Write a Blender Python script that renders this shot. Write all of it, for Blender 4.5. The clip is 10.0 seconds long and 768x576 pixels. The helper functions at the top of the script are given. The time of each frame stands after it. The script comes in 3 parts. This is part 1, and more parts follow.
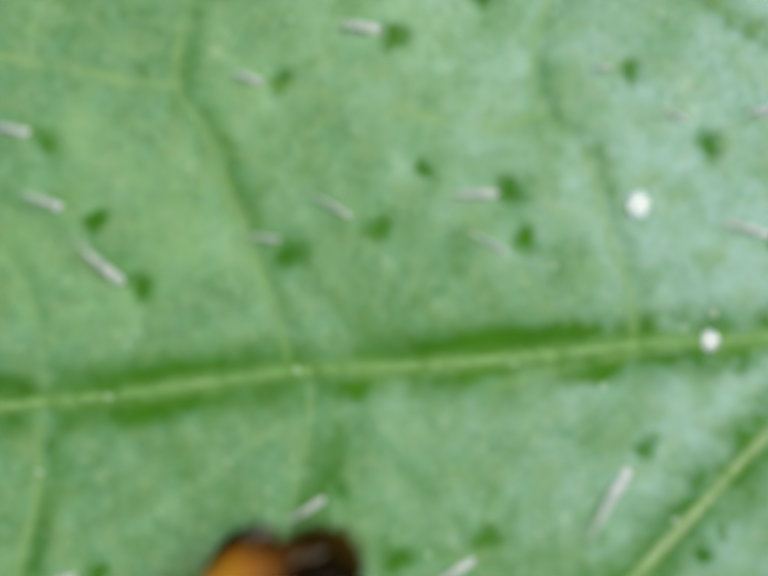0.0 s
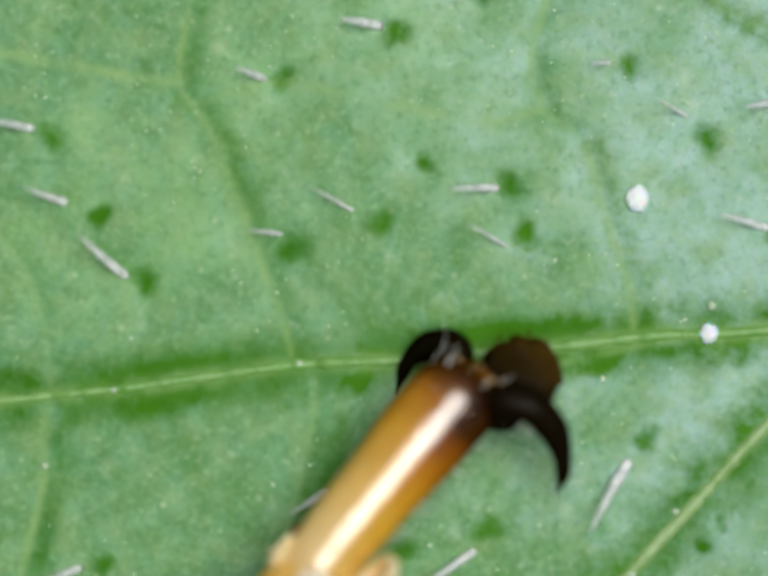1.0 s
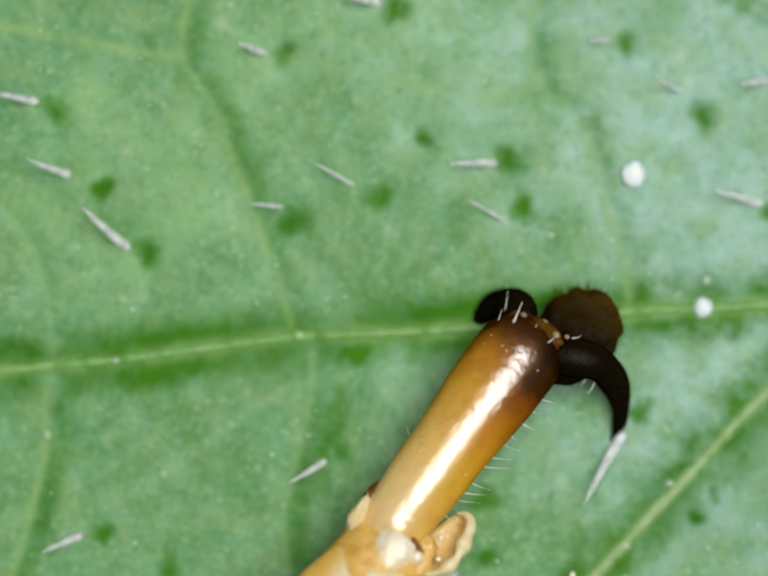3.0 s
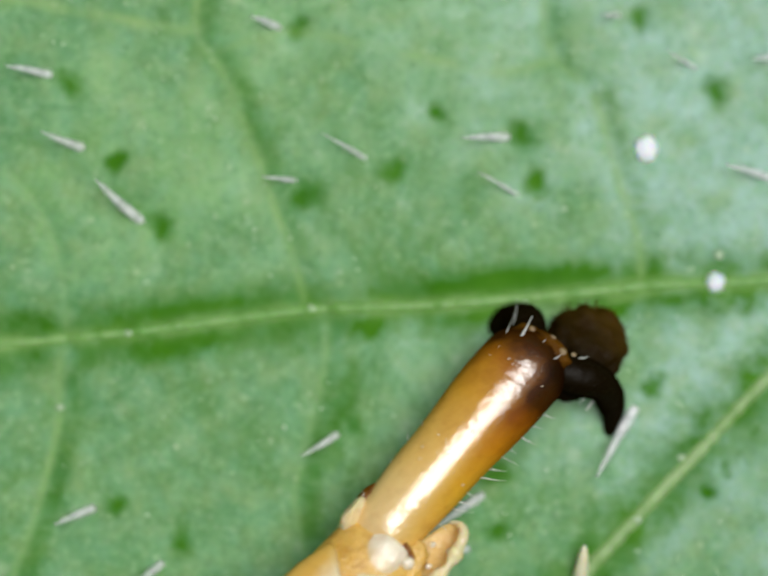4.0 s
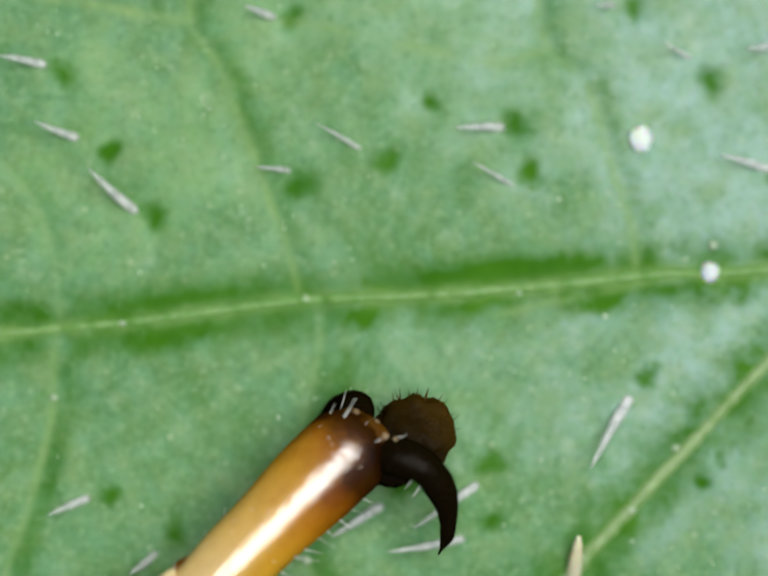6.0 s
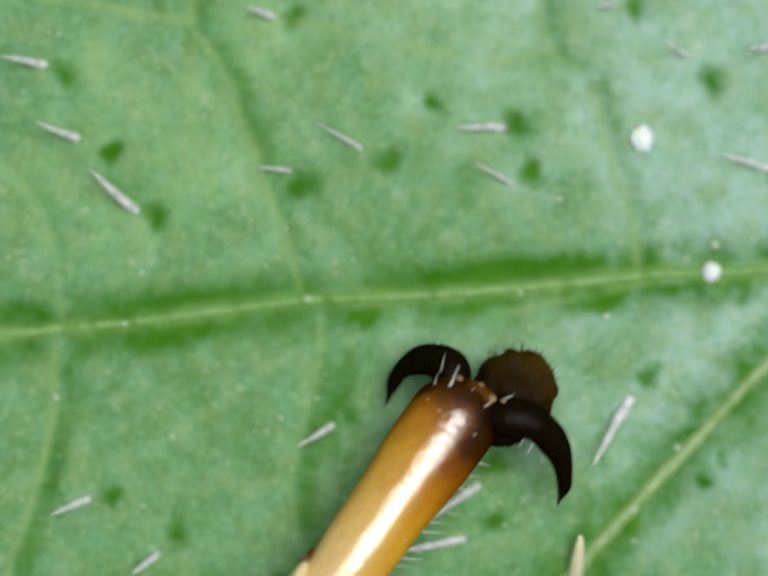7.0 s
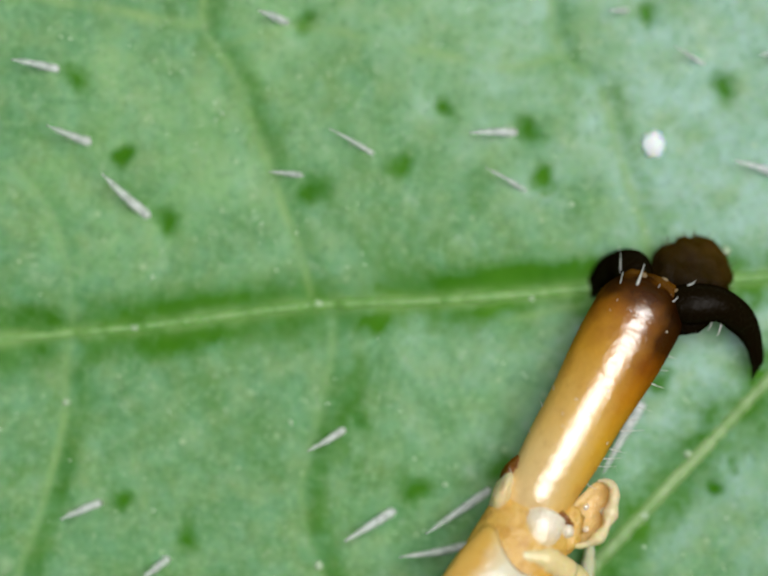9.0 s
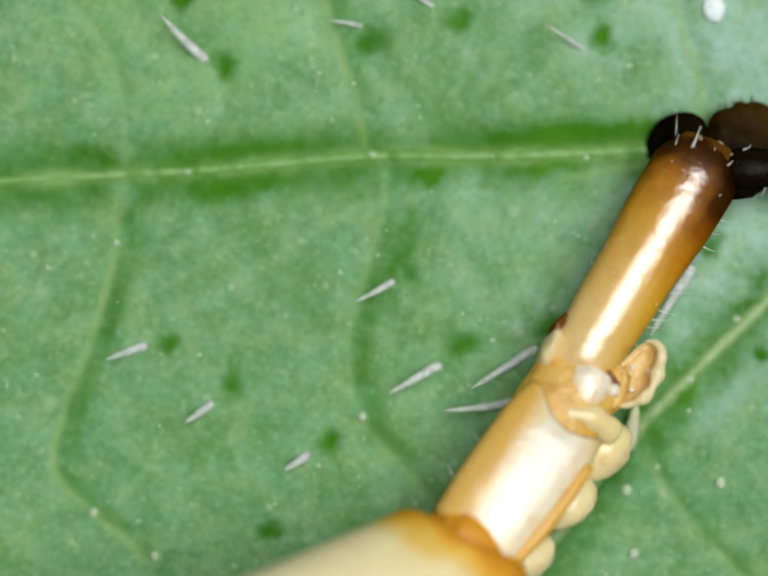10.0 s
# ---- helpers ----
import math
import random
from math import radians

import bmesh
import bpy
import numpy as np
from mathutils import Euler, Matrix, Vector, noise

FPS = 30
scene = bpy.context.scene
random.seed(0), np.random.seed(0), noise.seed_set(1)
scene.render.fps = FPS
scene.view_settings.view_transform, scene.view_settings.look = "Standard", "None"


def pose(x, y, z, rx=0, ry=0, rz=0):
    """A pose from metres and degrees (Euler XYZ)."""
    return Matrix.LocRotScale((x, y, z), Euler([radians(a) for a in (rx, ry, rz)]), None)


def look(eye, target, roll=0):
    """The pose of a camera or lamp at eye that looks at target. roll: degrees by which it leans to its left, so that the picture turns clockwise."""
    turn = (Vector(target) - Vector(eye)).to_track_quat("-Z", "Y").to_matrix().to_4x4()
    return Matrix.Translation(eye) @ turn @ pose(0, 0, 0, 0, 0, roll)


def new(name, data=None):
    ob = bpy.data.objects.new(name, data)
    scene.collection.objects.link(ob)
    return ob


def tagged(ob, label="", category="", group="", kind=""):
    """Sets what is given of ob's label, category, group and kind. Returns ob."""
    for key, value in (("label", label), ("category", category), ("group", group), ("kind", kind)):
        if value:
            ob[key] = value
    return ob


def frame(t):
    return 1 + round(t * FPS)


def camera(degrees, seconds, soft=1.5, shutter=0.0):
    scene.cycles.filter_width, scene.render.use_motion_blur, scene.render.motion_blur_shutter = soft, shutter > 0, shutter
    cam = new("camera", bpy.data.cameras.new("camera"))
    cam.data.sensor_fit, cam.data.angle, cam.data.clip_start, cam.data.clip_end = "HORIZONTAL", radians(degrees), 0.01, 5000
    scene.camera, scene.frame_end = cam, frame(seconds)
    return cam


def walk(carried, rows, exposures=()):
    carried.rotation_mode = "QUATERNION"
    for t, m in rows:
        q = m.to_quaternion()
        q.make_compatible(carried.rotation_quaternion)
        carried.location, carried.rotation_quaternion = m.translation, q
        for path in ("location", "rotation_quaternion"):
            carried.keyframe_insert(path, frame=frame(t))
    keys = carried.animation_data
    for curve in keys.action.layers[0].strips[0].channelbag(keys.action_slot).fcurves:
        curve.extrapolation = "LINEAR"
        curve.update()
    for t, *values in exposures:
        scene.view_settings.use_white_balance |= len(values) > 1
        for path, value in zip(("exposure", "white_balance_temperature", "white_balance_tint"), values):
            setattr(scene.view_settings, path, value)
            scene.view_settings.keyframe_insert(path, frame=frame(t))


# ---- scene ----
# A millimetre world: an insect's foot that feels its way over a hairy leaf.
MM = 0.001


def mm_pose(x, y, z, rx=0, ry=0, rz=0):
    return pose(x * MM, y * MM, z * MM, rx, ry, rz)


# ---- camera ----
cam = camera(4.295, 10.0, soft=2.3, shutter=0.9)
cam.data.dof.use_dof = True
cam.data.dof.focus_distance = 99.45 * MM
cam.data.dof.aperture_fstop = 62.0
PATH = [
    (0, mm_pose(0.075, 0.676, 97.920, 0, 0, -0.35)),
    (0.25, mm_pose(0.085, 0.595, 98.200, 0, 0, -0.40)),
    (0.5, mm_pose(0.066, 0.588, 98.400, 0, 0, -0.45)),
    (1, mm_pose(0.055, 0.618, 98.850, 0, 0, -0.48)),
    (1.2, mm_pose(0.075, 0.640, 99.150, 0, 0, -0.44)),
    (1.3, mm_pose(0.072, 0.672, 100.080, 0, 0, -0.42)),
    (1.5, mm_pose(0.111, 0.654, 100.173, 0, 0, -0.38)),
    (1.7, mm_pose(0.140, 0.626, 100.140, 0, 0, -0.37)),
    (2, mm_pose(0.163, 0.600, 100.102, 0, 0, -0.35)),
    (2.2, mm_pose(0.172, 0.560, 100.098, 0, 0, -0.30)),
    (2.4, mm_pose(0.198, 0.545, 100.094, 0, 0, -0.25)),
    (2.5, mm_pose(0.064, 0.424, 100.092, 0, 0, -0.20)),
    (2.7, mm_pose(0.069, 0.423, 100.092, 0, 0, -0.19)),
    (3.8, mm_pose(-0.050, 0.067, 100.451, 0, 0, -0.05)),
    (3.9, mm_pose(-0.078, 0.090, 100.370, 0, 0, -0.03)),
    (4, mm_pose(-0.061, 0.098, 100.290, 0, 0, 0.00)),
    (4.1, mm_pose(0.015, 0.045, 100.266, 0, 0, -0.01)),
    (4.2, mm_pose(0.040, 0.028, 100.240, 0, 0, -0.01)),
    (4.3, mm_pose(-0.018, 0.028, 100.220, 0, 0, -0.02)),
    (4.5, mm_pose(-0.006, 0.008, 100.170, 0, 0, -0.03)),
    (5, mm_pose(-0.000, 0.003, 100.190, 0, 0, -0.02)),
    (5.5, mm_pose(0.001, -0.001, 100.200, 0, 0, 0.00)),
    (5.7, mm_pose(0.000, -0.000, 100.200, 0, 0, 0.00)),
    (6.8, mm_pose(-0.014, 0.000, 100.220, 0, 0, -0.05)),
    (7, mm_pose(-0.018, 0.000, 100.250, 0, 0, -0.06)),
    (7.5, mm_pose(-0.010, -0.016, 100.330, 0, 0, -0.02)),
    (8, mm_pose(-0.075, 0.016, 100.210, 0, 0, -0.04)),
    (8.5, mm_pose(-0.082, 0.031, 100.150, 0, 0, 0.01)),
    (8.7, mm_pose(-0.150, 0.049, 100.158, 0, 0, 0.05)),
    (8.9, mm_pose(-0.150, 0.055, 100.166, 0, 0, 0.10)),
    (9, mm_pose(-0.126, 0.050, 100.170, 0, 0, 0.12)),
    (9.1, mm_pose(-0.143, -0.000, 100.170, 0, 0, 0.16)),
    (9.2, mm_pose(-0.180, -0.193, 100.200, 0, 0, 0.23)),
    (9.3, mm_pose(-0.410, -0.871, 100.000, 0, 0, 0.72)),
    (9.4, mm_pose(-0.493, -0.907, 100.000, 0, 0, 0.90)),
    (9.5, mm_pose(-0.531, -0.919, 100.050, 0, 0, 1.00)),
    (9.6, mm_pose(-0.545, -1.062, 100.050, 0, 0, 1.45)),
    (9.7, mm_pose(-0.556, -1.067, 100.050, 0, 0, 1.50)),
    (9.8, mm_pose(-0.562, -1.072, 100.050, 0, 0, 1.53)),
    (9.94, mm_pose(-0.600, -1.390, 100.000, 0, 0, 2.33)),
    (10, mm_pose(-0.602, -1.403, 100.050, 0, 0, 2.35)),
]
walk(cam, PATH)

# ---- light ----
SUN_AZIMUTH, SUN_HEIGHT = 28, 76
world = bpy.data.worlds.new("sky")
scene.world = world
world.use_nodes = True
sky = world.node_tree.nodes.new("ShaderNodeTexSky")
sky.sky_type, sky.sun_disc = "NISHITA", False
sky.dust_density, sky.ozone_density = 6.0, 0.3
sky.sun_elevation, sky.sun_rotation = radians(SUN_HEIGHT), radians(90 - SUN_AZIMUTH)
world.node_tree.links.new(sky.outputs[0], world.node_tree.nodes["Background"].inputs[0])
world.node_tree.nodes["Background"].inputs[1].default_value = 0.018
sun = new("sun", bpy.data.lights.new("sun", "SUN"))
sun.data.energy, sun.data.angle, sun.data.color = 3.03, radians(43), (1.0, 0.985, 0.955)
a, h = radians(SUN_AZIMUTH), radians(SUN_HEIGHT)
sun.matrix_world = look((math.cos(h) * math.cos(a), math.cos(h) * math.sin(a), math.sin(h)), (0, 0, 0))


# ---- materials ----
class Mat:
    """A node material with short ways to write textures; texture places are in millimetres of the object's own space."""

    def __init__(self, name, rough=0.5, **inputs):
        self.m = bpy.data.materials.new(name)
        self.m.use_nodes = True
        self.t = self.m.node_tree
        self.b = self.t.nodes["Principled BSDF"]
        self.b.inputs["Roughness"].default_value = rough
        for key, value in inputs.items():
            self.b.inputs[key.replace("_", " ")].default_value = value
        self.place = self.math("SCALE", self.node("ShaderNodeTexCoord").outputs["Object"], 1000.0)

    def node(self, kind, **attrs):
        n = self.t.nodes.new(kind)
        if "blend" in attrs:
            n.blend_type = attrs["blend"]
        return n

    def put(self, socket, value):
        if isinstance(value, bpy.types.NodeSocket):
            self.t.links.new(value, socket)
        else:
            socket.default_value = value

    def math(self, op, a, b=0.0, c=None):
        if op == "SCALE":
            n = self.t.nodes.new("ShaderNodeVectorMath")
            n.operation = op
            self.put(n.inputs[0], a)
            self.put(n.inputs["Scale"], b)
            return n.outputs[0]
        n = self.t.nodes.new("ShaderNodeMath")
        n.operation = op
        self.put(n.inputs[0], a)
        self.put(n.inputs[1], b)
        if c is not None:
            self.put(n.inputs[2], c)
        return n.outputs[0]

    def noise(self, scale, detail=3.0, rough=0.55, stretch=None):
        n = self.t.nodes.new("ShaderNodeTexNoise")
        v = self.place
        if stretch:
            s = self.t.nodes.new("ShaderNodeMapping")
            s.inputs["Scale"].default_value = stretch
            self.put(s.inputs[0], v)
            v = s.outputs[0]
        self.put(n.inputs["Vector"], v)
        n.inputs["Scale"].default_value, n.inputs["Detail"].default_value = scale, detail
        n.inputs["Roughness"].default_value = rough
        return n.outputs[0]

    def cells(self, scale, feature="F1"):
        n = self.t.nodes.new("ShaderNodeTexVoronoi")
        n.feature = feature
        self.put(n.inputs["Vector"], self.place)
        n.inputs["Scale"].default_value = scale
        return n.outputs["Distance"]

    def axis(self, which):
        n = self.t.nodes.new("ShaderNodeSeparateXYZ")
        self.put(n.inputs[0], self.place)
        return n.outputs[which]

    def attribute(self, name):
        n = self.t.nodes.new("ShaderNodeAttribute")
        n.attribute_name = name
        return n.outputs["Fac"]

    def ramp(self, value, *stops):
        n = self.t.nodes.new("ShaderNodeValToRGB")
        self.put(n.inputs[0], value)
        e = n.color_ramp.elements
        while len(e) < len(stops):
            e.new(0.5)
        for el, (at, colour) in zip(e, stops):
            el.position = at
            el.color = (*colour, 1) if not isinstance(colour, (int, float)) else (colour, colour, colour, 1)
        return n.outputs[0]

    def remap(self, value, a, b, c=0.0, d=1.0):
        n = self.t.nodes.new("ShaderNodeMapRange")
        for i, x in enumerate((value, a, b, c, d)):
            self.put(n.inputs[i], x)
        return n.outputs[0]

    def mix(self, fac, a, b, blend="MIX"):
        n = self.t.nodes.new("ShaderNodeMix")
        n.data_type, n.blend_type = "RGBA", blend
        self.put(n.inputs["Factor"], fac)
        sockets = [s for s in n.inputs if s.type == "RGBA"]
        self.put(sockets[0], a if isinstance(a, bpy.types.NodeSocket) else (*a, 1))
        self.put(sockets[1], b if isinstance(b, bpy.types.NodeSocket) else (*b, 1))
        return [s for s in n.outputs if s.type == "RGBA"][0]

    def colour(self, value):
        self.put(self.b.inputs["Base Color"], value if isinstance(value, bpy.types.NodeSocket) else (*value, 1))
        return self

    def rough(self, value):
        self.put(self.b.inputs["Roughness"], value)
        return self

    def bump(self, height, depth_mm, strength=1.0):
        n = self.t.nodes.new("ShaderNodeBump")
        self.put(n.inputs["Height"], height)
        n.inputs["Distance"].default_value, n.inputs["Strength"].default_value = depth_mm * MM, strength
        self.put(self.b.inputs["Normal"], n.outputs[0])
        self.put(self.b.inputs["Coat Normal"], n.outputs[0])
        return self

    def soft(self, weight, radius_mm, tint=(1.0, 0.5, 0.2)):
        self.b.inputs["Subsurface Weight"].default_value = weight
        self.b.inputs["Subsurface Radius"].default_value = tint
        self.b.inputs["Subsurface Scale"].default_value = radius_mm * MM
        return self


def leaf_skin():
    """Waxy blue-green bloom over green flesh; the bloom is worn away along the veins and round the hairs; groove shade
    and sheen are painted in.
    """
    m = Mat("leaf_skin", 0.5, Specular_IOR_Level=0.22)
    bare_shaded = m.attribute("bare_shaded")
    rib = m.attribute("rib")
    big, mid, fine = m.noise(0.45, 3), m.noise(1.5, 4, 0.6), m.noise(7.0, 4, 0.65)
    # paler towards one end of the blade: its sheen is put into the bloom's colour
    bloom_sheen = m.math("ADD", big, m.remap(m.math("ADD", m.math("MULTIPLY", m.axis(0), 0.55), m.math("MULTIPLY", m.axis(1), 0.9)), -4.5, 4.5, -0.30, 0.27))
    wax = m.mix(m.remap(m.noise(0.8, 3), 0.42, 0.60), (0.094, 0.250, 0.056), (0.086, 0.255, 0.088))
    wax = m.mix(m.remap(m.noise(2.6, 3, 0.5), 0.44, 0.66, 0, 0.75), wax, (0.132, 0.330, 0.150))
    wax = m.mix(m.remap(m.noise(1.9, 3, 0.6, (1.0, 1.6, 1.0)), 0.54, 0.70, 0, 0.6), wax, (0.056, 0.190, 0.041))
    bloom_sheen = m.math("ADD", bloom_sheen, m.math("MULTIPLY", m.attribute("bloom_sheen"), m.remap(m.noise(1.1, 4, 0.6), 0.3, 0.65, 0.2, 1.2)))
    cloud = m.math("ADD", bloom_sheen, m.remap(mid, 0.3, 0.7, -0.17, 0.17))
    pale = m.mix(m.remap(m.math("ADD", m.axis(0), m.remap(mid, 0.3, 0.7, -1.0, 1.0)), -1.6, 3.0), (0.262, 0.490, 0.195), (0.345, 0.540, 0.490))
    wax = m.mix(m.remap(cloud, 0.48, 0.76, 0, 0.95), wax, pale)
    wax = m.mix(m.remap(m.noise(3.4, 2, 0.5), 0.44, 0.74, 0, 0.60), wax, (0.240, 0.375, 0.149))
    wax = m.mix(m.remap(m.noise(4.2, 2, 0.5, (1.3, 1.0, 1.0)), 0.46, 0.76, 0, 0.5), wax, (0.175, 0.390, 0.225))
    wax = m.mix(m.remap(fine, 0.46, 0.74, 0, 0.45), wax, (0.207, 0.390, 0.203))
    wax = m.mix(m.remap(m.noise(6.0, 2), 0.62, 0.78, 0, 0.35), wax, (0.395, 0.520, 0.360))
    wax = m.mix(m.remap(m.noise(13.0, 3, 0.6), 0.50, 0.72, 0, 0.50), wax, (0.275, 0.470, 0.235))
    wax = m.mix(m.remap(m.noise(10.0, 3, 0.6, (1.2, 1.0, 1.0)), 0.52, 0.74, 0, 0.45), wax, (0.050, 0.185, 0.052))
    # crumbs of wax, in drifts
    for scale, reach, strength, drift in ((4.6, 0.16, 0.50, 1.7), (7.5, 0.17, 0.40, 2.3), (3.1, 0.14, 0.55, 1.2), (1.7, 0.20, 0.42, 0.8)):
        crumbs = m.math("MULTIPLY", m.remap(m.cells(scale), 0.04, reach, strength, 0.0), m.remap(m.noise(drift, 3), 0.46, 0.58))
        wax = m.mix(crumbs, wax, (0.47, 0.60, 0.38))
    green = m.mix(m.remap(mid, 0.35, 0.7), (0.032, 0.150, 0.003), (0.066, 0.215, 0.010))
    # bareness and the painted bank shade share one mask, broken up by noise
    worn = m.math("ADD", bare_shaded, m.math("ADD", m.remap(fine, 0.3, 0.7, -0.22, 0.22), m.remap(m.noise(3.2, 4), 0.3, 0.7, -0.38, 0.38)))
    colour = m.mix(m.remap(m.math("MULTIPLY", worn, m.remap(bare_shaded, 0.0, 0.5)), 0.05, 1.15), wax, green)
    colour = m.mix(m.math("MULTIPLY", rib, m.remap(m.noise(2.2, 3), 0.36, 0.62, 0.25, 1.0)), colour, (0.245, 0.410, 0.140))
    m.colour(m.mix(1.0, colour, (0.93, 0.985, 0.93), "MULTIPLY"))
    m.put(m.b.inputs["Specular IOR Level"], m.remap(bare_shaded, 0.1, 0.9, 0.22, 0.04))
    m.rough(m.remap(fine, 0.3, 0.7, 0.40, 0.58))
    grain = m.math("ADD", m.math("MULTIPLY", fine, 0.9), m.math("MULTIPLY", m.noise(20.0, 2), 0.25))
    return m.bump(grain, 0.022, 0.5).soft(0.15, 0.08, (0.3, 1.0, 0.2)).m


def vein_skin(name, light, dark):
    m = Mat(name, 0.45)
    m.colour(m.mix(m.remap(m.noise(5.0, 3), 0.35, 0.7), dark, light))
    return m.bump(m.noise(14.0, 3), 0.02, 0.6).soft(0.2, 0.06, (0.4, 1.0, 0.2)).m


def chitin(name, stops, low=-2.5, high=0.1, rough=0.16, soft=0.25, bump=0.012, blotch=0.3, flank=None, coat=0.55, gloss=0.5, grain=9.0, stretch=None, coat_ior=1.5, centre=0.0, sides=(0.5, 1.15), coat_rough=(0.10, 0.30)):
    """Horny shell whose pigment runs from base to tip (stops along the limb; flank: the same for the sides, their
    denser edge look painted in).
    """
    m = Mat(name, rough, IOR=1.55, Coat_IOR=coat_ior)
    along = m.remap(m.math("ADD", m.axis(0), m.remap(m.noise(2.5, 3), 0.3, 0.7, -0.10, 0.10)), low, high)
    base = m.ramp(along, *stops)
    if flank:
        # sides deepened: the look of light through thick edges is put into the colour
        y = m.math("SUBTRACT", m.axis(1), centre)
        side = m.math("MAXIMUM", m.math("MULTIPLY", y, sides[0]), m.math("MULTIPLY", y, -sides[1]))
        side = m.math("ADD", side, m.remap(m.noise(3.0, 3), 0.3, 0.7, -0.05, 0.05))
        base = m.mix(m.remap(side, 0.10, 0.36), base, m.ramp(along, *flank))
    m.colour(m.mix(m.remap(m.noise(7.0, 4), 0.5, 0.75, 0, blotch), base, (0.60, 0.42, 0.30), "MULTIPLY"))
    m.rough(m.remap(m.noise(20.0, 3), 0.35, 0.7, rough * 0.7, rough * 1.35))
    # the gloss fades towards the rim, which holds back grazing reflections
    facing = m.node("ShaderNodeLayerWeight").outputs["Facing"]
    m.put(m.b.inputs["Coat Weight"], m.remap(facing, 0.08, 0.34, coat, coat * 0.02))
    m.put(m.b.inputs["Coat Roughness"], m.remap(m.noise(6.0, 4, 0.65, (0.5, 1.6, 1.0)), 0.35, 0.68, *coat_rough))
    m.put(m.b.inputs["Specular IOR Level"], m.remap(facing, 0.10, 0.50, gloss, 0.0))
    return m.bump(m.math("ADD", m.noise(grain, 4, 0.6, stretch), m.math("MULTIPLY", m.noise(grain * 3.5, 3, 0.6), 0.4)), bump, 0.8).soft(soft, 0.25).m


def plain(name, dark, light, scale, rough, bump=0.02, soft=0.0, radius=0.1):
    m = Mat(name, rough)
    m.colour(m.mix(m.remap(m.noise(scale, 3), 0.35, 0.7), dark, light))
    m.bump(m.noise(scale * 3, 3), bump, 0.7)
    return (m.soft(soft, radius) if soft else m).m


def glassy(name, colour, clear, rough, solid=(1.0, 1.0)):
    m = Mat(name, rough)
    m.colour(m.mix(m.remap(m.noise(9.0, 2), 0.3, 0.7), [c * 0.8 for c in colour], colour))
    m.b.inputs["Transmission Weight"].default_value = clear
    m.b.inputs["IOR"].default_value = 1.45
    m.soft(0.7, 0.05, (1.0, 1.0, 1.0))
    patchy = m.remap(m.noise(7.0, 3), 0.38, 0.60, solid[0], solid[1])
    m.put(m.b.inputs["Alpha"], m.math("MULTIPLY", patchy, m.remap(m.attribute("reach"), 0.0, 1.0, 1.0, 0.30)))
    return m.m


LEAF = leaf_skin()
RIB = vein_skin("midrib_skin", (0.195, 0.385, 0.105), (0.125, 0.32, 0.06))
VEIN = vein_skin("vein_skin", (0.30, 0.46, 0.20), (0.17, 0.33, 0.09))
HAIR = glassy("hair_glass", (0.93, 0.99, 1.0), 0.04, 0.3, (0.60, 1.0))
THORN = plain("thorn_horn", (0.62, 0.60, 0.36), (0.82, 0.80, 0.58), 4.0, 0.4, 0.02, 0.4, 0.1)
GLINT_SPECK = plain("glint_specks", (0.36, 0.55, 0.36), (0.72, 0.84, 0.64), 1.3, 0.35)
BRISTLE = glassy("bristle_glass", (0.92, 0.95, 0.90), 0.15, 0.35, (0.6, 1.0))
GRAIN = plain("white_grain", (0.90, 0.91, 0.88), (0.97, 0.97, 0.95), 6.0, 0.7, 0.01, 0.9, 0.15)
BEAD = plain("wax_bead", (0.36, 0.52, 0.32), (0.55, 0.67, 0.50), 6.0, 0.4)
SEGMENT = chitin(
    "claw_segment_shell",
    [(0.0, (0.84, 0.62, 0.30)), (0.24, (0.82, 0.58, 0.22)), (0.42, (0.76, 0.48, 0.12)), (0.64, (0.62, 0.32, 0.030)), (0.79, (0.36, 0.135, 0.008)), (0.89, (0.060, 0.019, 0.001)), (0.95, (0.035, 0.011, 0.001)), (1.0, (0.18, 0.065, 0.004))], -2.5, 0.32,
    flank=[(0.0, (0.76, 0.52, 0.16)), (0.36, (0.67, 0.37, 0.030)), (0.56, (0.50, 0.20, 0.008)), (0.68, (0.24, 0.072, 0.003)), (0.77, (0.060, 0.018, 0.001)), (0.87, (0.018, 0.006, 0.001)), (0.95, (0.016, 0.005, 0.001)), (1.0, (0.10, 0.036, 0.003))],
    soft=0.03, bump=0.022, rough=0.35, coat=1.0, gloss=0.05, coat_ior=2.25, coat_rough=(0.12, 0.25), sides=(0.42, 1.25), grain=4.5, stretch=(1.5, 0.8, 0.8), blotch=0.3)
# whiter towards the front: the knob's highlight is painted into the ramp
PALE = chitin("pale_shell", [(0.0, (0.76, 0.46, 0.12)), (0.45, (0.82, 0.60, 0.28)), (0.75, (0.90, 0.80, 0.60)), (1.0, (0.90, 0.82, 0.64))], -2.85, -2.25, 0.15, 0.15, coat=1.0, gloss=0.6, bump=0.03, coat_ior=1.9, coat_rough=(0.08, 0.2))
# near-white top between gold flanks: the broad highlight is put into the colour
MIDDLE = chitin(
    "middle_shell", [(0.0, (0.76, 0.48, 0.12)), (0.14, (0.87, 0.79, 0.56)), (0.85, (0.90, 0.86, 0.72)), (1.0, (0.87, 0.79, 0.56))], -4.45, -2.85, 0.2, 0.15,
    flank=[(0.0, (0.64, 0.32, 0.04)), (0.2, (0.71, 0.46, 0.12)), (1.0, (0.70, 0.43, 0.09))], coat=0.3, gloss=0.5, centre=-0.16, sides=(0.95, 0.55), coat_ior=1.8)
